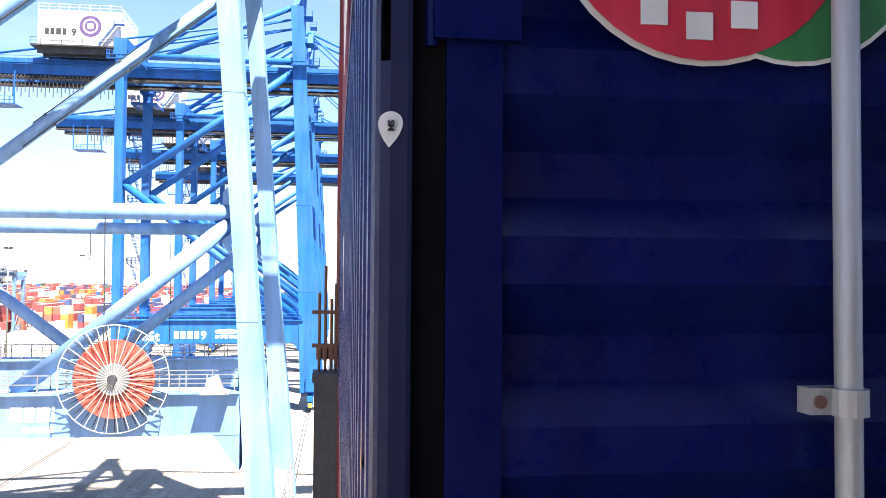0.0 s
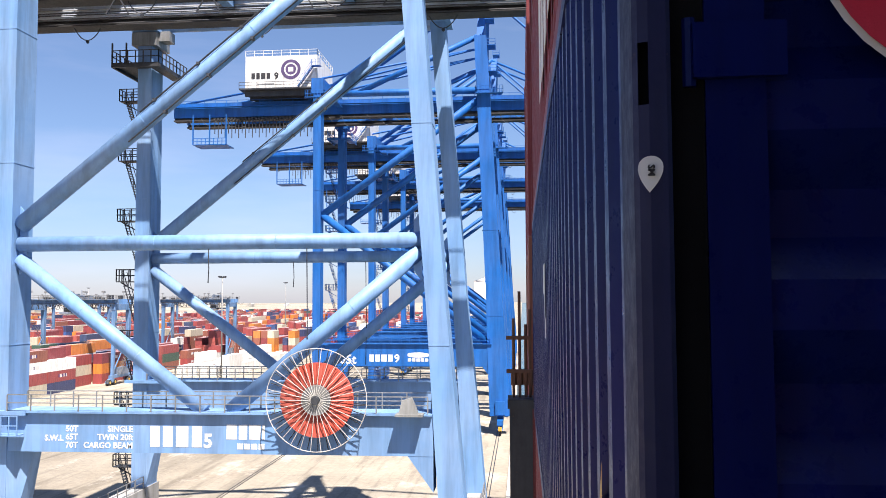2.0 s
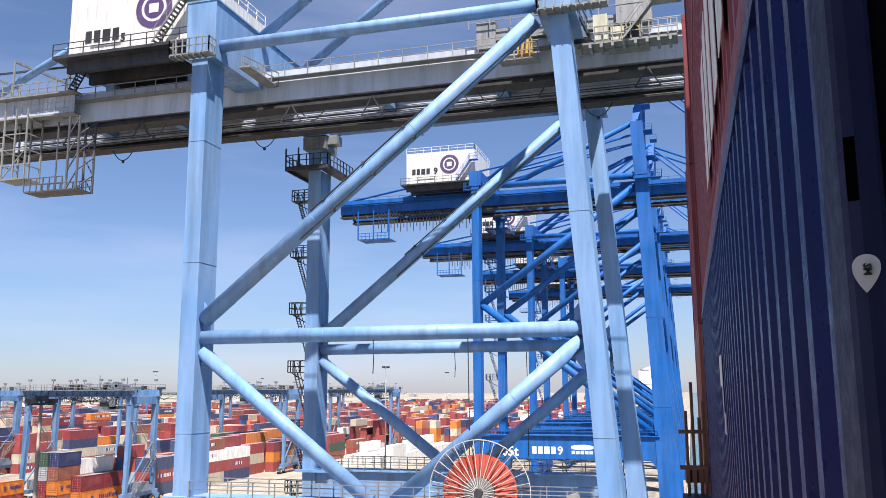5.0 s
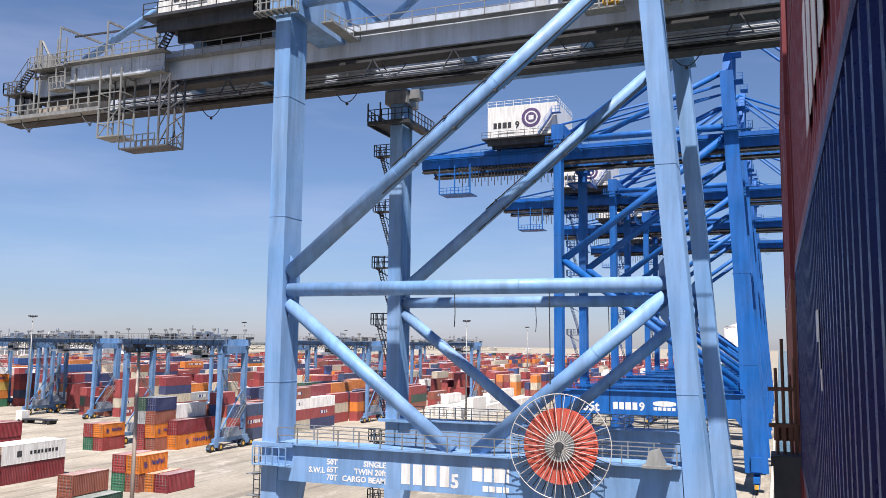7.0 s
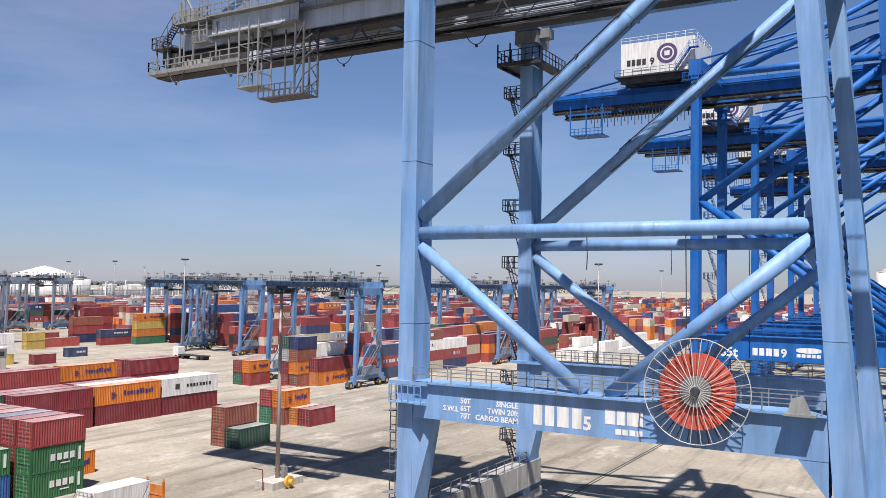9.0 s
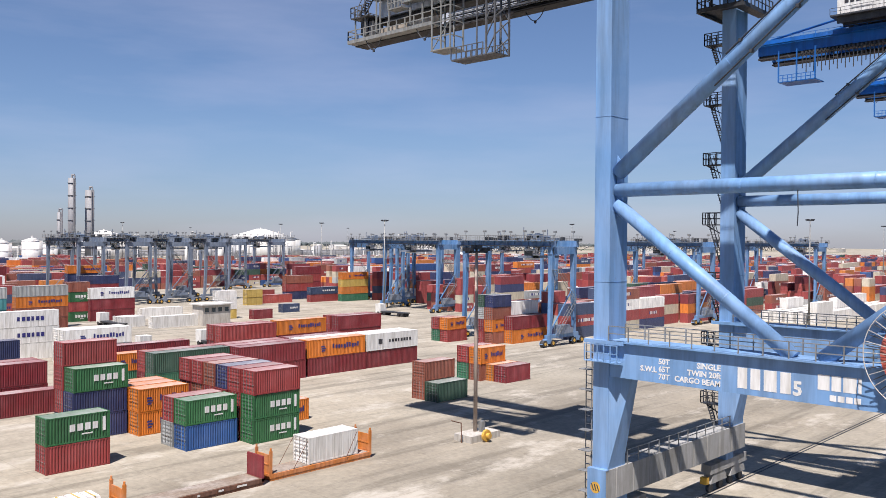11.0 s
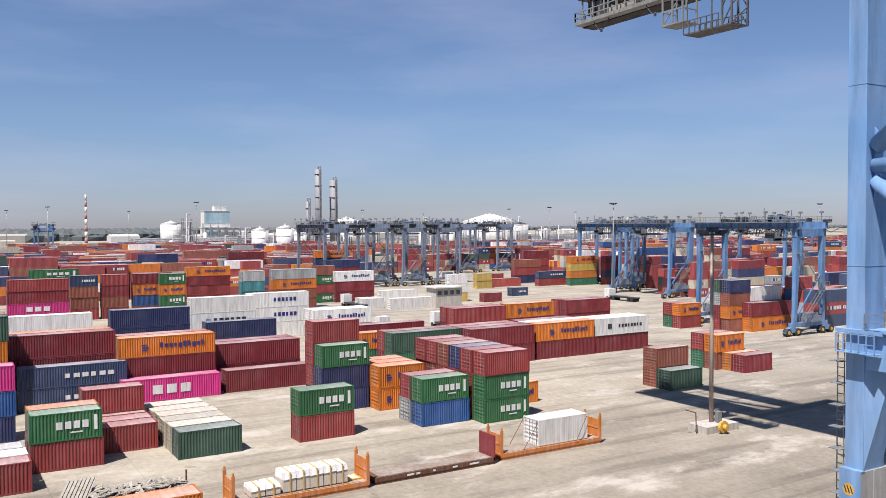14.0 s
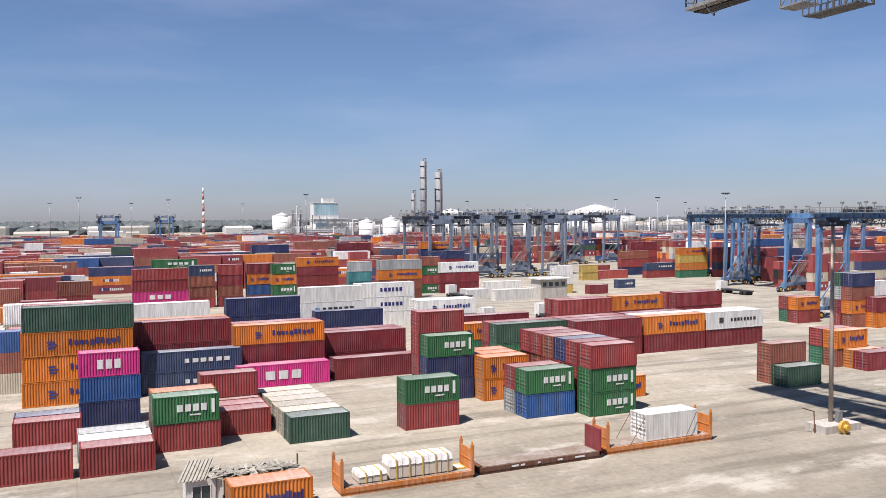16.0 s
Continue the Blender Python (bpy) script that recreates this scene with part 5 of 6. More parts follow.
# ---------------------------------------------------------------- yard cranes on tyres
def yard_crane(x, y, mat, label):
    """Rubber-tyred gantry: legs at x and x-24, wheel base along y."""
    ob = thing("yard_crane", (x, y, 0), label, "crane", "yard cranes")
    for xl in (0.0, -24.0):
        sg = Geo().box(xl - 0.4, xl + 0.4, -5.6, 5.6, 1.7, 2.5)
        for yc in (-5.2, 5.2):
            sg.add([(xl + e, yc + a, z) for e in (-0.45, 0.45) for a, z in ((-2.2, 0.7), (2.2, 0.7), (1.9, 1.25), (0.6, 1.7), (-0.6, 1.7), (-1.9, 1.25))],
                   [(5, 4, 3, 2, 1, 0), (6, 7, 8, 9, 10, 11), (0, 1, 7, 6), (1, 2, 8, 7), (2, 3, 9, 8), (3, 4, 10, 9), (4, 5, 11, 10), (5, 0, 6, 11)])
        sb = part("sill_beam", sg, mat, ob)
        for yc in (-6.6, -3.8, 3.8, 6.6):
            wl_ = part("wheel", Geo().tube((xl - 0.35, yc, 0.75), (xl + 0.6, yc, 0.75), 0.75, 14), M_BLACK, sb, smooth=True)
            part("hub", Geo().tube((xl + 0.6, yc, 0.75), (xl + 0.66, yc, 0.75), 0.36, 10), M_YELLOW, wl_, "yellow wheel hub")
        part("power_pack", Geo().box(xl - 0.9, xl + 0.9, -1.8, 1.8, 2.5, 4.3).box(xl - 0.7, xl + 0.7, 1.9, 3.2, 2.5, 3.6), M_RTG2, sb)
        for yc in (-4.0, 4.0):
            part("leg", Geo().beam((xl, yc * 1.1, 2.5), (xl, yc, 12.0), 0.62, 0.8, w2=0.95, h2=0.85).beam((xl, yc, 12.0), (xl, yc, 20.3), 0.95, 0.85, w2=1.15, h2=0.95), mat, ob)
        part("head_beam", Geo().box(xl - 0.55, xl + 0.55, -4.6, 4.6, 19.3, 20.8), mat, ob)
        part("diagonal_brace", Geo().beam((xl, -4.2, 3.0), (xl, 3.9, 12.0), 0.22), mat, ob)
        part("access_stair", stairs(stairs(Geo(), (xl + 0.9, -3, 2.3), (xl + 0.9, 3.5, 8.8), 0.7, 12, "y"), (xl + 0.9, 3.5, 9.5), (xl + 0.9, -3.0, 16.0), 0.7, 12, "y"), M_GREYST, ob)
        part("stair_landing", railing(Geo().box(xl + 0.5, xl + 1.4, 3.2, 4.6, 9.2, 9.3).box(xl + 0.5, xl + 1.4, -4.4, -2.8, 16.0, 16.1), (xl + 1.4, 3.2, 9.3), (xl + 1.4, 4.6, 9.3)), M_GREYST, ob)
    for yc in (-4.1, 4.1):
        gg = Geo().box(-25.0, 1.0, yc - 0.45, yc + 0.45, 20.95, 22.2).box(-25.0, 1.0, yc - 0.65, yc + 0.65, 20.8, 20.95)
        for k in range(14):
            gg.box(-24.6 + k * 1.9, -24.52 + k * 1.9, yc - 0.6, yc + 0.6, 20.95, 22.15)
        gd = part("girder", gg, mat, ob)
        yo = yc + (0.5 if yc > 0 else -0.5)
        ye = yc + (1.35 if yc > 0 else -1.35)
        part("walkway", railing(railing(Geo().box(-25.2, 1.2, min(yo, ye), max(yo, ye), 22.0, 22.1), (-25.2, ye, 22.1), (1.2, ye, 22.1), 1.1, 1.3, 0.04), (-25.2, yo, 22.1), (1.2, yo, 22.1), 1.1, 2.6, 0.04), M_GREYST, gd)
        fz = Geo()
        for k in range(17):
            x0 = -24.5 + k * 1.45
            fz.path([(x0, ye, 20.7), (x0 + 0.35, ye, 19.9 - 0.25 * (k % 3)), (x0 + 1.05, ye, 19.9 - 0.25 * (k % 3)), (x0 + 1.45, ye, 20.7)], 0.05, 4)
        part("festoon_cable", fz, M_DARK, gd)
        for k in range(5):
            xx = -23.0 + k * 5.4 + rng.uniform(-1, 1)
            part("floodlight", Geo().beam((xx, ye, 22.1), (xx, ye, 24.0), 0.08).box(xx - 0.35, xx + 0.35, ye - 0.2, ye + 0.2, 23.9, 24.3), M_GREYST, gd)
    tx = rng.uniform(-18, -5)
    tr = part("trolley", Geo().box(tx - 2.4, tx + 2.4, -4.6, 4.6, 22.3, 22.7).box(tx - 1.0, tx + 0.4, -1.4, 1.0, 22.7, 23.5).box(tx + 0.9, tx + 1.6, -2.0, -0.6, 22.7, 23.6).box(tx - 2.0, tx - 1.5, 1.2, 2.4, 22.7, 23.8).tube((tx + 1.2, -2, 23.0), (tx + 1.2, 2.2, 23.0), 0.35, 8).box(tx - 0.5, tx + 0.1, -3.6, -2.6, 22.7, 23.6).tube((tx - 2.0, -2.8, 22.7), (tx - 2.0, -2.8, 25.0), 0.1, 6).tube((tx + 0.4, 2.6, 22.7), (tx + 0.4, 2.6, 24.6), 0.1, 6), M_RTG2, ob, "grey hoist trolley")
    cab = part("cab", Geo().box(tx - 1.2, tx + 1.2, -3.6, -1.6, 18.0, 20.4), M_WHITE, tr)
    part("cab_window", Geo().box(tx - 1.1, tx + 1.1, -3.63, -3.6, 18.4, 19.9), M_GLASS, cab)
    part("spreader", Geo().box(tx - 1.2, tx + 1.2, -5.8, 5.8, 18.4, 18.9), M_RTG2, tr)
    # cable trays, floodlights and cabinets along the girders
    top = Geo()
    for i in range(9):
        xx = -24 + i * 3.0 + rng.uniform(-0.5, 0.5)
        yy = rng.choice((-4.1, 4.1))
        top.box(xx, xx + rng.uniform(0.4, 1.6), yy - 0.5, yy + 0.5, 22.2, 22.2 + rng.uniform(0.4, 1.1))
        top.beam((xx, -yy, 21.0), (xx + rng.uniform(-0.4, 0.4), -yy, rng.uniform(19.0, 20.0)), 0.14)
        top.beam((xx, yy, 20.8), (xx + 1.5, yy, 20.1), 0.09).beam((xx + 1.5, yy, 20.1), (xx + 3.0, yy, 20.8), 0.09)
    top.box(-24.5, 0.5, 4.85, 5.25, 20.9, 21.05).box(-24.5, 0.5, -5.25, -4.85, 20.9, 21.05)
    part("cable_tray", top, M_DARK, ob, "dark cable trays and cabinets")
    rp = Geo()
    for a in (-1, 1):
        for b in (-2, 2):
            rp.beam((tx + a, b, 18.9), (tx + a, b, 22.3), 0.05)
    part("hoist_rope", rp, M_DARK, tr)
    return ob


for x, y in ((-105, 147), (-178, 189), (-190, 203), (-211, 203), (-106, 215), (-171, 232), (-106, 300), (-170, 330)):
    yard_crane(x, y, M_RTG, "blue rubber-tyred gantry crane straddling container stacks")
for x, y in ((-268, 118), (-266, 133), (-265, 147), (-266, 162), (-322, 207), (-327, 231)):
    yard_crane(x, y, M_RTG2, "weathered grey-blue rubber-tyred gantry crane in the yard")
for x, y in ((-455, 19), (-560, 57), (-300, 420), (-180, 480)):
    yard_crane(x, y, M_RTG, "blue rubber-tyred gantry crane far off in the yard")

# ---------------------------------------------------------------- yard stacks
stack(-77.04, -6.30, 20, "red")
stack(-76.67, 0.19, 20, "red|white|grey")
stack(-88.75, -5.45, 20, "red|navy")
stack(-95.57, 0.46, 20, "navy blue one")
stack(-82.00, 6.60, 20, "red uasc|red orange")
stack(-85.52, 12.27, 20, "red|red|brown")
stack(-79.83, 18.87, 20, "dgreen|cream|cream|cream|cream|cream")
stack(-79.81, 30.85, 20, "red uasc")
stack(-78.89, 44.46, 20, "blue uasc|grey red")
stack(-76.57, 51.07, 20, "uasc uasc red|red red red|red red navy|brown red brown|red brown red|red maroon red")
stack(-82.86, 57.11, 20, "hapag")
stack(-91.00, 38.04, 20, "navy navy uasc|navy red red red")
stack(-88.53, 44.23, 20, "hapag hapag|orange hapag|orange orange")
stack(-117.77, 55.14, 20, "green hapag")
stack(-108.16, -5.44, 40, "hapag hapag hapag dgreen|red red red red")
stack(-109.65, 7.66, 40, "cma cma", 2.59)
stack(-112.60, 6.90, 40, "maroon maroon maroon|red red orange")
stack(-136.83, 7.86, 40, "white white white")
stack(-110.90, 19.10, 40, "maroon maroon hapag|navy maroon red", 2.59)
stack(-138.79, 22.91, 40, "maroon navy navy")
stack(-108.13, 18.91, 40, "one")
stack(-108.58, 31.93, 40, "maroon")
stack(-113.28, 31.87, 40, "maroon maroon|red red")
stack(-139.75, 37.95, 40, "navy navy")
stack(-108.43, 82.57, 40, "maroon hapag|navy white|maroon maroon")
stack(-108.56, 95.18, 40, "maroon ym|white white")
stack(-108.14, 69.72, 40, "maroon maroon|red maroon|white red")
stack(-138.65, 98.27, 40, "maroon hapag")
stack(-138.75, 113.73, 40, "maroon maroon|red red")
stack(-136.89, 84.44, 40, "red red|maroon red")
stack(-110.55, 57.44, 40, "green dgreen|maroon red")
stack(-122.37, 57.59, 40, "maroon maroon")
stack(-148.37, 60.64, 40, "white hapagw|white white")
stack(-158.15, 51.48, 40, "white cmaw cmaw|red grey")
stack(-154.35, 39.30, 40, "cmaw maersk white")
stack(-91.85, 12.29, 20, "red red")
stack(-78.95, 81.95, 20, "dgreen|brown brown")
stack(-86.50, 99.48, 20, "brown hapag|green red")
stack(-82.33, 100.71, 20, "maroon|orange")
stack(-115.47, 136.77, 20, "brown hapag brown navy|red maroon grey dgreen")
stack(-113.06, 140.49, 40, "hapag maroon|maroon red white")
stack(-124.75, 132.70, 20, "red hapag|green red")
stack(-202.28, 123.72, 20, "yellow white white")
stack(-216.84, 109.26, 40, "white")
stack(-192.23, 99.88, 40, "white")
stack(-198.98, 95.31, 20, "white|white")
stack(-221.23, 91.06, 20, "uasc red uasc brown")
stack(-219.51, 96.44, 40, "maroon maroon hapagw")
stack(-239.61, 157.72, 20, "yellow yellow")
stack(-272.97, 186.13, 20, "red")
stack(-242.99, 166.35, 40, "tomato")
stack(-196.66, 131.65, 20, "maroon")
stack(-208.85, 150.02, 20, "cma")
stack(-237.80, 182.75, 40, "red cma", 2.59)
stack(-233.49, 193.42, 40, "green orange yellow hapag", 2.59)
stack(-263.14, 194.84, 40, "maroon maroon red maroon")
stack(-253.56, 183.56, 40, "navy red brown")
stack(-256.15, 109.34, 40, "red maroon maroon navy", 2.59)
stack(-275.16, 113.51, 40, "red maroon red navy hapag", 2.59)
stack(-207.04, 65.41, 20, "red teal teal grey")
stack(-209.90, 74.56, 40, "brown brown hapag grey", 2.59)
stack(-235.84, 59.10, 40, "red red maroon hapag", 2.59)
stack(-207.05, 45.59, 20, "red uasc hapag uasc")
stack(-211.06, 40.20, 20, "brown blue hapag maroon")
stack(-210.84, 33.13, 20, "red brown maroon red")
stack(-210.63, 26.33, 20, "red brown brown cma")
stack(-201.79, 12.79, 40, "uasc one maroon red", 2.59)
stack(-244.90, 20.53, 40, "red red maroon uasc", 2.59)
stack(-274.41, 53.90, 40, "red red navy uasc navy", 2.59)
stack(-277.14, 83.38, 40, "red maroon maroon red maroon", 2.59)
stack(-264.63, 36.87, 40, "red red red maroon", 2.59)
stack(-185.40, -9.58, 40, "red maroon red maersk", 2.59)
stack(-168.48, -2.32, 20, "red brown red brown")


# deep stacks behind: too many to tell apart singly
FIELD = [BOX[k] for k in ("red", "red", "maroon", "maroon", "brown", "red", "orange", "hapag", "navy", "maroon", "brown", "white", "red", "grey", "blue", "tomato", "dgreen", "maroon", "cream", "red", "brown", "cma", "white", "tomato", "cream", "red", "navy")]
# all colours raised a little, painting distance haze into the far boxes
FIELD = [tuple(c * 1.0 + 0.03 for c in q) for q in FIELD]
M_FIELD = island_mat("far_container_hazed_paint", FIELD, 0.55, 0.6)
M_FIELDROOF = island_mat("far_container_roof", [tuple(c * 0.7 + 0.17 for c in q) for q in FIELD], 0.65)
frng = random.Random(11)


FIELD_MARKS = [Geo(), Geo()]


def field(xa, xb, ya, yb, low, high, gap=0.1):
    """Rows of far containers between xa and xb (inland), ya and yb along the quay."""
    g = Geo()
    x = xa
    k = 0
    while x > xb:
        y = ya + frng.uniform(0, 2)
        while y < yb:
            L = 12.19 if frng.random() < 0.65 else 6.06
            n = max(0, round(frng.uniform(low, high) + 0.9 * noise.noise(Vector((x * 0.03, y * 0.03, 3.3)))))
            if frng.random() > gap:
                for t in range(n):
                    h = 2.59
                    g.box(x - 2.44, x, y, y + L, t * 2.61, t * 2.61 + h)
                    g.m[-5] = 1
                    if k % 6 == 0 and frng.random() < 0.42 and x > -420:
                        a, q = frng.uniform(0.2, 0.45), frng.uniform(0.68, 0.92)
                        nb_ = int((q - a) * L / 0.55)
                        for i in range(nb_):
                            FIELD_MARKS[frng.random() < 0.3].box(x + 0.004, x + 0.02, y + a * L + i * 0.55, y + a * L + i * 0.55 + 0.4, t * 2.61 + 1.0, t * 2.61 + 1.75)
            y += L + 0.4
            if frng.random() < 0.03:
                y += 9
        x -= 2.62
        k += 1
        if k % 6 == 0:
            x -= 6.5
    return g


g = Geo()
for a in ((-262, -330, -110, 88, 2.0, 4.6), (-150, -215, -90, -12, 2.0, 4.4), (-222, -258, -100, -6, 2.4, 4.4), (-340, -440, -150, 110, 2.0, 4.4), (-440, -640, -200, 240, 1.6, 4.0), (-340, -440, 110, 300, 1.6, 3.6), (-118, -131, -60, 5, 2.0, 4.0),
          (-175.2, -192, 192, 330, 2.0, 4.4), (-208, -232, 206, 340, 2.0, 4.4), (-250, -330, 240, 520, 2.0, 4.4), (-110, -128, 155, 270, 2.0, 4.2), (-140, -160, 250, 420, 1.5, 4.0),
          (-60, -128, 300, 480, 1.8, 4.2), (-170, -235, 345, 620, 1.8, 4.2), (-40, -130, 490, 760, 1.6, 4.0), (-340, -520, 310, 760, 1.5, 4.0), (-140, -330, 640, 1000, 1.5, 4.0)):
    h = field(*a)
    k = len(g.v)
    g.v += h.v
    g.f += [tuple(k + i for i in f) for f in h.f]
    g.m += h.m
for q, mt, cn in zip(FIELD_MARKS, (M_TEXT, M_LOGOBLUE), ("white", "dark blue")):
    solid("container_markings", q, mt, f"{cn} side markings of the far containers", "markings", kind="stuff")
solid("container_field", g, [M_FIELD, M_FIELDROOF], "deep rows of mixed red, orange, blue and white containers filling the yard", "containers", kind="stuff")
g = Geo()
for i in range(6):
    for j in range(5):
        for t in range(2 if (i * 3 + j) % 7 == 0 else 1):
            g.box(-84 - j * 3.2 - 2.44, -84 - j * 3.2, 236 + i * 12.6, 248 + i * 12.6, t * 2.92, t * 2.92 + 2.9)
solid("reefer_row", g, BOX_MAT["white"], "white refrigerated containers in rows behind the crane", "containers", kind="stuff")


# ---------------------------------------------------------------- yard furniture
def light_mast(x, y, h, s=1.0):
    ob = thing("light_mast", (x, y, 0), "tall slim floodlight mast with a ring of lamps on top", "light mast", "light masts")
    part("mast", Geo().tube((0, 0, 0), (0, 0, h), 0.28 * s, 10, r2=0.13 * s), M_GREYST, ob, smooth=True)
    part("head_frame", Geo().box(-1.0, 1.0, -0.1, 0.1, h, h + 0.14).box(-0.1, 0.1, -1.0, 1.0, h, h + 0.14), M_DARK, ob)
    for i in range(8):
        a = 2 * math.pi * i / 8
        part("floodlight", Geo().box(0.95 * math.cos(a) - 0.2, 0.95 * math.cos(a) + 0.2, 0.95 * math.sin(a) - 0.2, 0.95 * math.sin(a) + 0.2, h + 0.15, h + 0.5), M_DARK, ob)
    return ob


for x, y, h in ((-199, 182, 28), (-420, 300, 31), (-330, 260, 30), (-455, 5, 32), (-500, 52, 32), (-380, 100, 32), (-560, -10, 31), (-640, 120, 32), (-700, 400, 32), (-560, 470, 32), (-300, 560, 30), (-120, 420, 30), (-84, 230, 28), (-230, 330, 30),
               (-620, 40, 32), (-480, 230, 31)):
    light_mast(x, y, h)

M_SHEET = paint("bleached_corrugated_sheet", (0.36, 0.33, 0.27), 0.7, wear=(0.3, 0.2, 0.12), worn=0.6, fade=0.3)
M_POLE = paint("weathered_pole_paint", (0.42, 0.33, 0.27), 0.6, worn=0.7, fade=0.2)
ob = thing("lamp_post", (-62.0, 70.3, 0), "rusty lamp post on a concrete block with yellow guard", "lamp post")
part("pole", Geo().tube((0, 0, 0.6), (0, 0, 21.0), 0.24, 10, r2=0.16), M_POLE, ob, smooth=True)
part("plinth", Geo().box(-1.0, 1.6, -2.4, 2.4, 0, 0.75), M_CONC, ob)
part("head", Geo().box(-0.3, 0.3, -1.6, 1.6, 20.6, 20.8).box(-0.5, 0.5, -1.7, -1.0, 20.8, 21.2).box(-0.5, 0.5, 1.0, 1.7, 20.8, 21.2).box(-0.5, 0.5, -0.4, 0.4, 21.0, 21.5), M_DARK, ob)
part("switch_box", Geo().box(0.3, 0.75, 0.2, 0.8, 0.76, 1.9), M_GREYST, ob)
part("drum_guard", Geo().tube((1.9, -0.5, 0.7), (2.2, -0.5, 0.7), 0.65, 16).tube((2.21, -0.5, 0.7), (2.6, -0.5, 0.7), 0.3, 12), M_YELLOW, ob, "yellow painted tyre guard")
part("bent_rail", Geo().tube((0.6, -2.9, 0), (0.6, -3.0, 2.2), 0.06, 6).tube((0.6, -3.0, 2.2), (0.6, -4.6, 2.7), 0.06, 6), M_RUST, ob)


def flat_rack(x, y, L, mat, label, ends=True):
    ob = thing("flat_rack", (x, y, 0), label, "flat rack", "flat racks")
    g = Geo().box(-2.44, 0, 0, L, 0.25, 0.62)
    for i in range(int(L / 0.6)):
        g.box(-0.004, 0.02, 0.2 + i * 0.6, 0.28 + i * 0.6, 0.26, 0.6)
    g.box(-2.4, -0.04, 0.1, L - 0.1, 0.0, 0.25)
    part("base", g, mat, ob)
    if not ends:
        for q, w in ((3.0, 0.7), (3.9, 0.4), (5.6, 0.25), (7.6, 0.5), (9.4, 1.0)):
            part("marking", Geo().box(0.022, 0.03, q, q + w, 0.34, 0.5), M_TEXT, ob, "worn white marking")
    part("deck", Geo().box(-2.3, -0.15, 0.4, L - 0.4, 0.62, 0.66), M_DECK, ob, "worn timber deck")
    if ends:
        for y0 in (0.0, L - 0.25):
            e = Geo()
            for xx in (-2.44, -0.2):
                e.box(xx, xx + 0.2, y0, y0 + 0.25, 0.62, 2.75).tube((xx + 0.1, y0 + 0.12, 2.75), (xx + 0.1, y0 + 0.12, 3.0), 0.09, 8)
            e.box(-2.24, -0.2, y0 + 0.08, y0 + 0.16, 0.66, 2.35)
            e.box(-2.24, -0.2, y0 + 0.04, y0 + 0.2, 1.4, 1.52)
            part("end_wall", e, mat, ob)
    return ob


M_DECK = paint("worn_timber_deck", (0.26, 0.2, 0.15), 0.85, wear=(0.12, 0.09, 0.07), worn=0.7, fade=0.3)
flat_rack(-63.0, 18.8, 11.6, M_RACK, "orange flat rack loaded with white crates, on the ground")
flat_rack(-63.3, 31.1, 12.19, M_RUST, "empty rusty flat rack with folded ends lying on the ground", ends=False)
part("end_wall", Geo().box(-65.7, -63.3, 43.1, 43.3, 0.3, 2.6), BOX_MAT["maroon"], thing("end_frame", (0, 0, 0), "maroon upright end frame of a rusty flat rack", "end frame"))
flat_rack(-63.8, 44.3, 12.2, M_RACK, "orange flat rack carrying a white tank box, on the ground")
w = container(-63.95, 48.75, 0.68, 20, "white", 2.5, "flat rack cargo", "lashed on an orange flat rack")
M_STRAP = paint("yellow_strap", (0.65, 0.42, 0.08), 0.7, worn=0.2)
M_CASE = paint("pale_cream_boarding", (0.66, 0.6, 0.5), 0.75, worn=0.3, fade=0.1)
M_WRAP = paint("white_wrap", (0.82, 0.82, 0.8), 0.4, worn=0.15, fade=0.05)


def wrapped_crate(y, w, h):
    cr = thing("crate", (-63.35, y, 0.67), "boarded crate under white wrapping on an orange flat rack", "crate", "wrapped crates")
    part("case", Geo().box(-1.9, 0, 0.02, w - 0.02, 0.1, h * 0.72), M_CASE, cr)
    part("pallet", Geo().box(-1.85, -0.05, 0.05, w - 0.05, 0, 0.1), M_DECK, cr)
    part("wrapping", Geo().add([(-1.96, 0, h * 0.6), (0.05, 0, h * 0.66), (0.05, w, h * 0.7), (-1.96, w, h * 0.6), (-1.85, 0.06, h), (-0.1, 0.05, h), (-0.1, w - 0.06, h * 0.97), (-1.85, w - 0.05, h)], BOXF), M_WRAP, cr, "white plastic wrapping")
    part("strap", Geo().box(0.055, 0.075, w * 0.46, w * 0.56, -0.3, h * 0.96).box(-1.8, 0.07, w * 0.46, w * 0.56, h + 0.004, h + 0.03), M_STRAP, cr, "yellow lashing strap")


for y, w, h in ((20.4, 1.15, 0.85), (21.6, 1.2, 0.9), (23.0, 1.12, 1.6), (24.15, 1.1, 1.62), (25.28, 1.15, 1.6), (26.46, 1.1, 1.63), (27.58, 1.0, 1.6)):
    wrapped_crate(y, w, h)
fr = thing("timber_frame", (-63.5, 28.7, 0.67), "flat timber frame with a white board on the flat rack", "frame")
part("board", Geo().box(-1.5, -0.3, 0.1, 1.2, 0, 0.06), M_CASE, fr)
part("border", Geo().box(-1.6, -0.2, 0, 0.1, 0, 0.1).box(-1.6, -0.2, 1.2, 1.3, 0, 0.1).box(-1.6, -1.5, 0.1, 1.2, 0, 0.1).box(-0.3, -0.2, 0.1, 1.2, 0, 0.1), M_YELLOW, fr)
lash = thing("lashing", (-63.9, 48.6, 0.67), "crossed lashing chains holding a white box to the flat rack", "lashing")
for p0, p1 in (((0, -1.6, 0), (-0.1, 0.1, 2.3)), ((-2.3, -1.6, 0), (-2.4, 0.1, 2.3)), ((0.18, 4.6, 0), (0.18, 5.9, 2.3))):
    part("chain", Geo().beam(p0, p1, 0.04), M_RUST, lash)

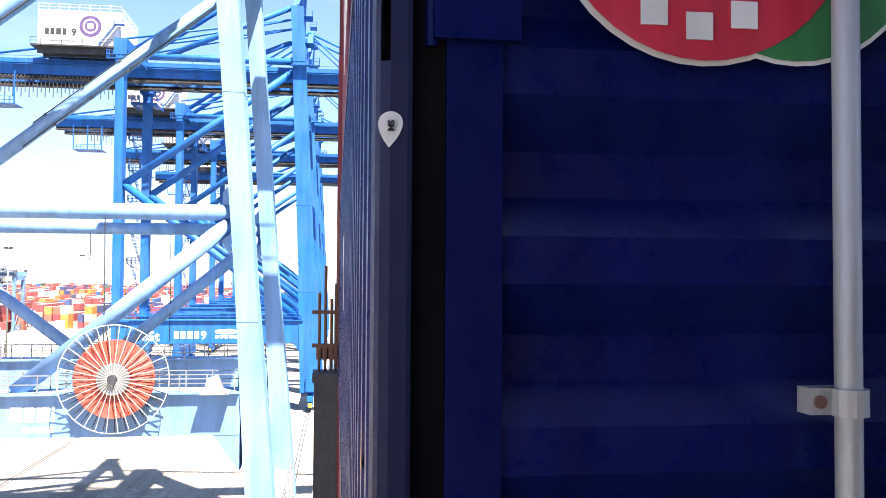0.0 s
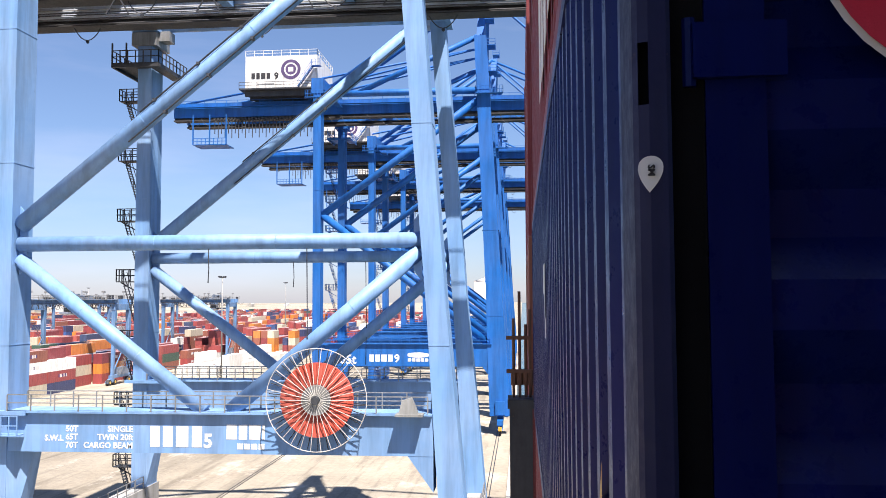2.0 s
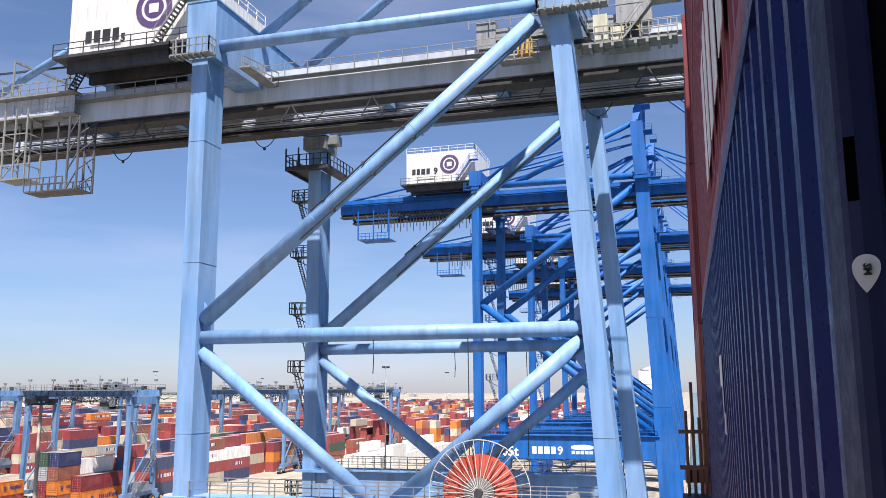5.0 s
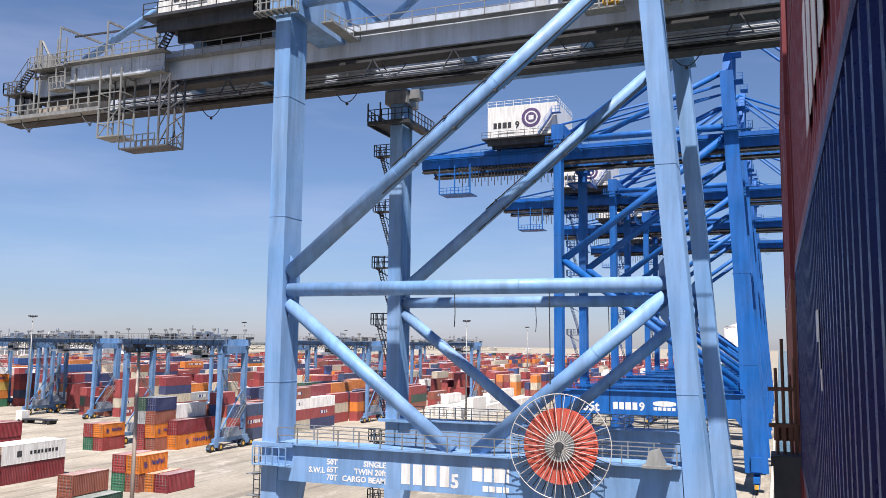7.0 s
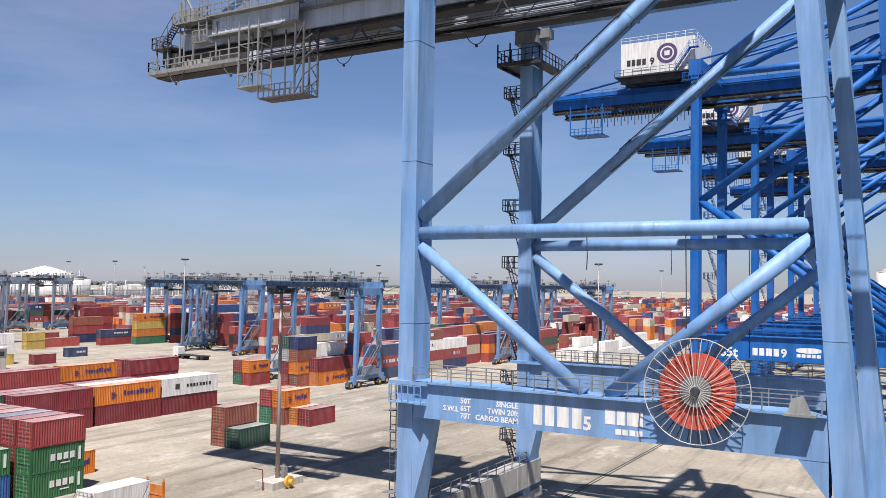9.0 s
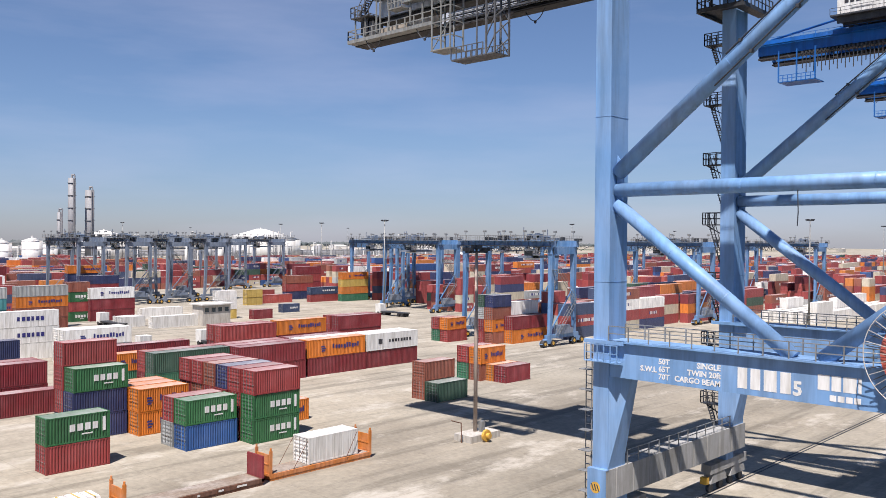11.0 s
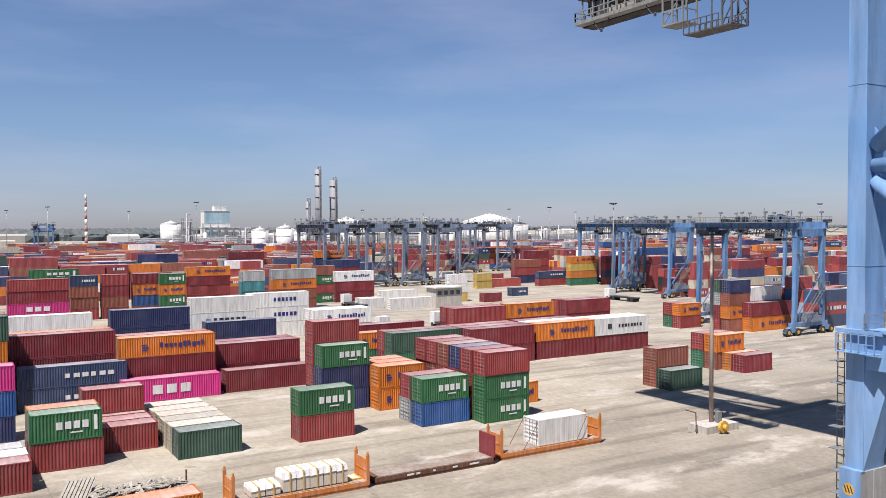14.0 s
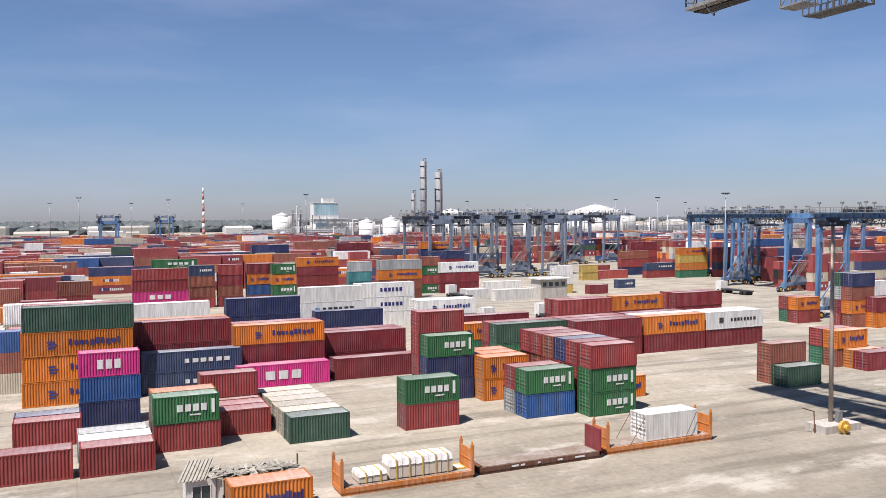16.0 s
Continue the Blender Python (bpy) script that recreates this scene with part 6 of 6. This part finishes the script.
# gatehouse hut with corrugated awning, the orange box beside it and a shed roofed with scrap sheeting
ob = thing("guard_hut", (-64.0, 7.35, 0), "small dirty white guard hut with a tilted corrugated awning", "hut")
part("wall", Geo().box(-2.4, -0.08, 0, 0.08, 0, 2.5).box(-2.4, -0.08, 2.5, 2.58, 0, 2.5).box(-2.4, -2.32, 0.08, 2.5, 0, 2.5).box(-0.08, 0, 0, 2.58, 0, 0.9).box(-0.08, 0, 0, 0.35, 0.9, 2.5).box(-0.08, 0, 1.75, 2.58, 0.9, 2.5).box(-0.08, 0, 0.35, 1.75, 2.1, 2.5), M_TANK, ob)
wf = part("window_frame", Geo().box(-0.06, 0.03, 0.35, 0.42, 0.9, 2.1).box(-0.06, 0.03, 1.68, 1.75, 0.9, 2.1).box(-0.06, 0.03, 0.42, 1.68, 0.9, 0.98).box(-0.06, 0.03, 0.42, 1.68, 2.02, 2.1).box(-0.06, 0.03, 1.0, 1.06, 0.98, 2.02), M_WHITE, ob)
part("pane", Geo().box(-0.05, -0.04, 0.42, 1.0, 0.98, 2.02), M_GLASS, wf)
part("pane", Geo().box(-0.05, -0.04, 1.06, 1.68, 0.98, 2.02), M_GLASS, wf)
part("drain_pipe", Geo().tube((0.05, 2.0, 0), (0.05, 2.15, 2.45), 0.05, 6), M_GREYST, ob)
g = Geo()
for i in range(7):
    y0 = -0.6 + i * 0.28
    part("awning_sheet", Geo().beam((-2.6, y0 + 1.1, 3.33), (0.25, y0, 2.57), 0.16, 0.03), M_SHEET, ob, "weathered corrugated sheet")
    part("awning_sheet", Geo().beam((-2.6, y0 + 1.24, 3.26), (0.25, y0 + 0.14, 2.5), 0.15, 0.02), M_SHEET, ob, "weathered corrugated sheet")
container(-61.0, 10.0, 0, 20, "hapag", 2.59)
trng = random.Random(3)
sh = thing("scrap_shed", (-63.75, 10.3, 0), "low lean-to shed roofed with pale scrap sheeting", "shed")
part("wall", Geo().box(-2.1, 0, 0, 5.4, 0, 2.3), M_CONC, sh)
sheet = Geo().box(-0.5, 0.5, -0.3, 0.3, 0, 0.035).box(-0.5, 0.5, -0.26, -0.2, 0.035, 0.07).box(-0.5, 0.5, 0.0, 0.06, 0.035, 0.07).mesh("roof_sheet", M_SHEET)
for i in range(110):
    sp = part("roof_sheet", sheet, None, sh, at=(trng.uniform(-2.1, -0.1), trng.uniform(-1.3, 5.3), 2.38 + trng.uniform(0, 0.3)))
    sp.rotation_euler = (trng.uniform(-0.3, 0.3), trng.uniform(-0.3, 0.3), trng.uniform(0, 3.1))
part("corner_post", Geo().tube((-0.9, 5.5, 0), (-0.9, 5.5, 3.4), 0.07, 6), M_RUST, sh)
M_DEBRIS = paint("sun_bleached_rubbish", (0.3, 0.2, 0.12), 0.85, worn=0.8, fade=0.3)
rub = Geo()
for i in range(70):
    a, b = -64.6 + trng.gauss(0, 0.6), 5.4 + trng.gauss(0, 0.6)
    rub.beam((a, b, trng.uniform(0.05, 0.5)), (a + trng.uniform(-0.6, 0.6), b + trng.uniform(-0.6, 0.6), trng.uniform(0.05, 0.6)), trng.uniform(0.08, 0.3), 0.05)
solid("rubbish_heap", rub, M_DEBRIS, "heap of brown rubbish and boards beside the hut", "rubbish")

so = thing("site_office", (-190, 112, 0), "small beige two-storey site office with a flat roof", "office")
part("wall", Geo().box(-5, 0, 0, 8, 0, 5.2), M_CONC, so)
part("roof", Geo().box(-5.6, 0.6, -0.6, 8.6, 5.2, 5.5), M_TANK, so)
for i in range(4):
    part("window", Geo().box(0.003, 0.03, 0.6 + i * 1.9, 1.7 + i * 1.9, 3.4, 4.5), M_GLASS, so)
# trucks and low sheds in the open lane
for x, y, r in ((-181, 168, 90), (-150, 78, 90), (-152, 92, 88), (-205, 95, 90)):
    tk = thing("terminal_truck", (x, y, 0), "white terminal truck parked in the yard lane", "truck", "trucks")
    part("chassis", Geo().box(-1.2, 1.2, -7, 3, 0.9, 1.2), M_DARK, tk)
    cb = part("cab", Geo().box(-1.2, 1.2, 3, 5.2, 0.7, 3.2), M_WHITE, tk)
    part("cab_window", Geo().box(-1.1, 1.1, 5.2, 5.23, 1.9, 2.9), M_GLASS, cb)
    for yy in (-6, -4.6, 1.5, 4.0):
        part("wheel", Geo().tube((-1.25, yy, 0.5), (1.25, yy, 0.5), 0.5, 12), M_BLACK, tk)
    tk.rotation_euler[2] = radians(r)

# ---------------------------------------------------------------- oil terminal and distance
def tank(x, y, r, h):
    ob = thing("storage_tank", (x, y, 0), "large white cylindrical oil tank with a low cone roof", "storage tank", "storage tanks")
    part("shell", Geo().tube((0, 0, 0), (0, 0, h), r, 48), M_TANK, ob, smooth=True)
    part("cone_roof", Geo().tube((0, 0, h), (0, 0, h + r * 0.27), r, 48, r2=r * 0.1), M_TANK, ob, smooth=True)
    g = Geo()
    for z in (h * 0.35, h * 0.7, h - 0.5):
        g.tube((0, 0, z), (0, 0, z + 0.3), r + 0.12, 48)
    part("stiffener_ring", g, M_TANK, ob)
    part("roof_vent", Geo().tube((0, 0, h + r * 0.27), (0, 0, h + r * 0.27 + 1.2), 0.8, 10), M_TANK, ob)


tank(-723, 492, 40, 22)
tank(-717, 327, 27, 21.5)
tank(-565.8, 192.7, 5.8, 18.8)
tank(-576.3, 214.9, 6.3, 20.2)
tank(-910.5, 213.1, 10.5, 23.9)
tank(-608.1, 235.4, 8.1, 14.9)
tank(-27.9, 640, 8.6, 35.1)
M_STEELCOL = paint("column_pale_steel", (0.3, 0.31, 0.33), 0.6, 0.0, worn=0.3, fade=0.06, scale=0.1)
def column(x, y, r, h):
    ob = thing("process_column", (x, y, 0), "tall pale steel distillation column with ladders and platforms", "process column", "process columns")
    part("shell", Geo().tube((0, 0, 0), (0, 0, h), r, 16), M_STEELCOL, ob, smooth=True)
    g = Geo()
    for k in range(int(h / 9)):
        g.tube((0, 0, 8 + k * 9), (0, 0, 8.15 + k * 9), r + 0.55, 12)
    g.beam((r + 0.4, 0, 0), (r + 0.4, 0, h), 0.5)
    part("platform", g, M_STEELCOL, ob)
    part("overhead_pipe", Geo().tube((0, 0, h), (0, 0, h + 2.5), 0.7, 8).tube((0, 0, h + 2.5), (2.2, 1, h + 2.2), 0.6, 8).tube((2.6, 1, h + 2.2), (2.6, 1, 0), 0.5, 8), M_STEELCOL, ob)


column(-620, 258.9, 2.6, 65.7)
column(-625, 274.2, 3.2, 57.7)
column(-610, 245.9, 1.6, 40.2)
ob = thing("chimney", (-820, 117.0, 0), "slim chimney banded in red and white", "chimney")
for k in range(9):
    part("band", Geo().tube((0, 0, k * 5.6), (0, 0, k * 5.6 + 5.59), 1.5 - k * 0.07, 14, r2=1.43 - k * 0.07), M_TANK if k % 2 == 0 else M_FADEDRED, ob, smooth=True)

ob = thing("process_building", (-780, 225.1, 0), "pale blue and white stepped process building", "building")
M_CLAD = paint("pale_cladding", (0.4, 0.6, 0.68), 0.6, worn=0.2, scale=0.1)
part("wall", Geo().box(-8, 8, -14, 18, 0, 20).box(-6, 6, -14, 10, 20.0, 35).box(-4, 4, -4, 7, 35, 40), M_TANK, ob)
part("roof", Geo().box(-8.5, 8.5, -14.5, 18.5, 20.0, 20.6).box(-6.4, 6.4, -14.4, 10.4, 35.0, 35.7), M_WHITE, ob)
part("upper_cladding", Geo().box(6.0, 6.1, -13.9, 9.9, 24, 34.9).box(8.0, 8.1, -13, -1, 13, 17), M_CLAD, ob, "pale blue cladding band")
for i in range(7):
    part("window", Geo().box(8.1, 8.16, -12 + i * 4, -9.5 + i * 4, 6, 9), M_GLASS, ob)
g = Geo()
for i in range(7):
    part("gantry_post", Geo().beam((9, -16 + i * 7, 0), (9, -16 + i * 7, 24 - i), 0.8), M_STEELCOL, ob)
    part("gantry_brace", Geo().beam((9, -16 + i * 7, 2), (9, -9 + i * 7, 20), 0.4), M_STEELCOL, ob)
for z in (6, 12, 18):
    part("gantry_pipe", Geo().beam((9, -18, z), (9, 32, z), 0.7), M_STEELCOL, ob)

# pipe rack and low sheds of the terminal
prng = random.Random(8)
pr = thing("pipe_rack", (-700, 140, 0), "long pale steel pipe rack of the oil terminal", "pipe rack")
post_me = Geo().box(-0.4, 0.4, -0.4, 0.4, 0, 11).mesh("post", M_STEELCOL)
for i in range(60):
    for k in (0, 22, 44):
        part("post", post_me, None, pr, at=(-k, 2 + i * 11, 0))
for k in range(40):
    x, y, h = -600 - prng.uniform(0, 100), 140 + k * 13.0 + prng.uniform(-4, 4), prng.uniform(10, 27)
    fr_ = thing("process_tower", (x, y, 0), "open pale steel process tower with decks and pipes", "process tower", "process towers")
    w = prng.uniform(5, 10)
    for dx in (0, -4):
        for dy in (0, w):
            part("post", Geo().box(dx - 0.3, dx + 0.3, dy - 0.3, dy + 0.3, 0, h), M_STEELCOL, fr_)
    for q in range(int(h / 5)):
        part("deck", Geo().box(-4.4, 0.4, -0.4, w + 0.4, 4.5 + q * 5, 4.9 + q * 5), M_STEELCOL if q % 2 else M_TANK, fr_)
    part("pipe", Geo().tube((0.6, w * 0.4, 0), (0.6, w * 0.4, h + 3), 0.5, 6).tube((0.6, w * 0.4, h + 3), (-2, w * 0.9, h + 3), 0.45, 6), M_TANK, fr_)
for z in (7, 8.2, 9.4, 11.0):
    for k in range(3):
        part("pipe", Geo().tube((-k * 22, 0, z), (-k * 22, 660, z), 0.45, 6), M_STEELCOL, pr)
for i in range(36):
    x, y = -610 - prng.uniform(0, 130), 150 + i * 17.0
    h, r = prng.uniform(7, 18), prng.uniform(0.8, 3.2)
    vs = thing("process_vessel", (x, y, 0), "small pale upright vessel of the oil terminal", "vessel", "process vessels")
    part("shell", Geo().tube((0, 0, 0), (0, 0, h), r, 14), M_TANK if i % 3 == 0 else M_STEELCOL, vs, smooth=True)
    part("cap", Geo().tube((0, 0, h), (0, 0, h + r * 0.4), r, 14, r2=r * 0.4), M_TANK, vs, smooth=True)
g = Geo()
for i in range(120):
    x, y = -prng.uniform(720, 1900), prng.uniform(-500, 2600)
    w, d, h = prng.uniform(8, 30), prng.uniform(10, 50), prng.uniform(4, 10)
    g.add([(x - w, y, 0), (x, y, 0), (x, y + d, 0), (x - w, y + d, 0), (x - w, y, h), (x, y, h), (x, y + d, h), (x - w, y + d, h), (x - w / 2, y, h * 1.25), (x - w / 2, y + d, h * 1.25)],
          [(0, 1, 5, 8, 4), (1, 2, 6, 5), (2, 3, 7, 9, 6), (3, 0, 4, 7), (4, 8, 9, 7), (8, 5, 6, 9)])
solid("far_sheds", g, island_mat("far_shed_paint", [(0.6, 0.6, 0.58), (0.5, 0.47, 0.4), (0.66, 0.65, 0.62), (0.42, 0.4, 0.36)], 0.7), "far pale warehouses and sheds on the plain", "sheds", kind="stuff")

# far belt of trees along the horizon, uneven clumps
g = Geo()
for i in range(5200):
    y = prng.uniform(-2400, 4300) if i < 2600 else prng.uniform(-1500, 420)
    x = -2300 - prng.uniform(0, 900) if i < 2600 else -1250 - prng.uniform(0, 1100) - 0.9 * max(0, y - 120)
    r = prng.uniform(7, 18)
    h = prng.uniform(9, 17)
    k = len(g.v)
    n = 6
    g.v += [(x + r * math.cos(6.28 * j / n) * prng.uniform(0.7, 1.2), y + r * math.sin(6.28 * j / n) * prng.uniform(0.7, 1.2), z) for z, s in ((0, 1), (h * 0.6, 1)) for j in range(n)]
    g.v.append((x + prng.uniform(-3, 3), y + prng.uniform(-3, 3), h))
    for j in range(n):
        g.f.append((k + j, k + (j + 1) % n, k + n + (j + 1) % n, k + n + j))
        g.f.append((k + n + j, k + n + (j + 1) % n, k + 2 * n))
        g.m += [0, 0]
solid("far_trees", g, leaf_mat(), "dark belt of far trees along the horizon, haze-tinted", "trees", kind="stuff")
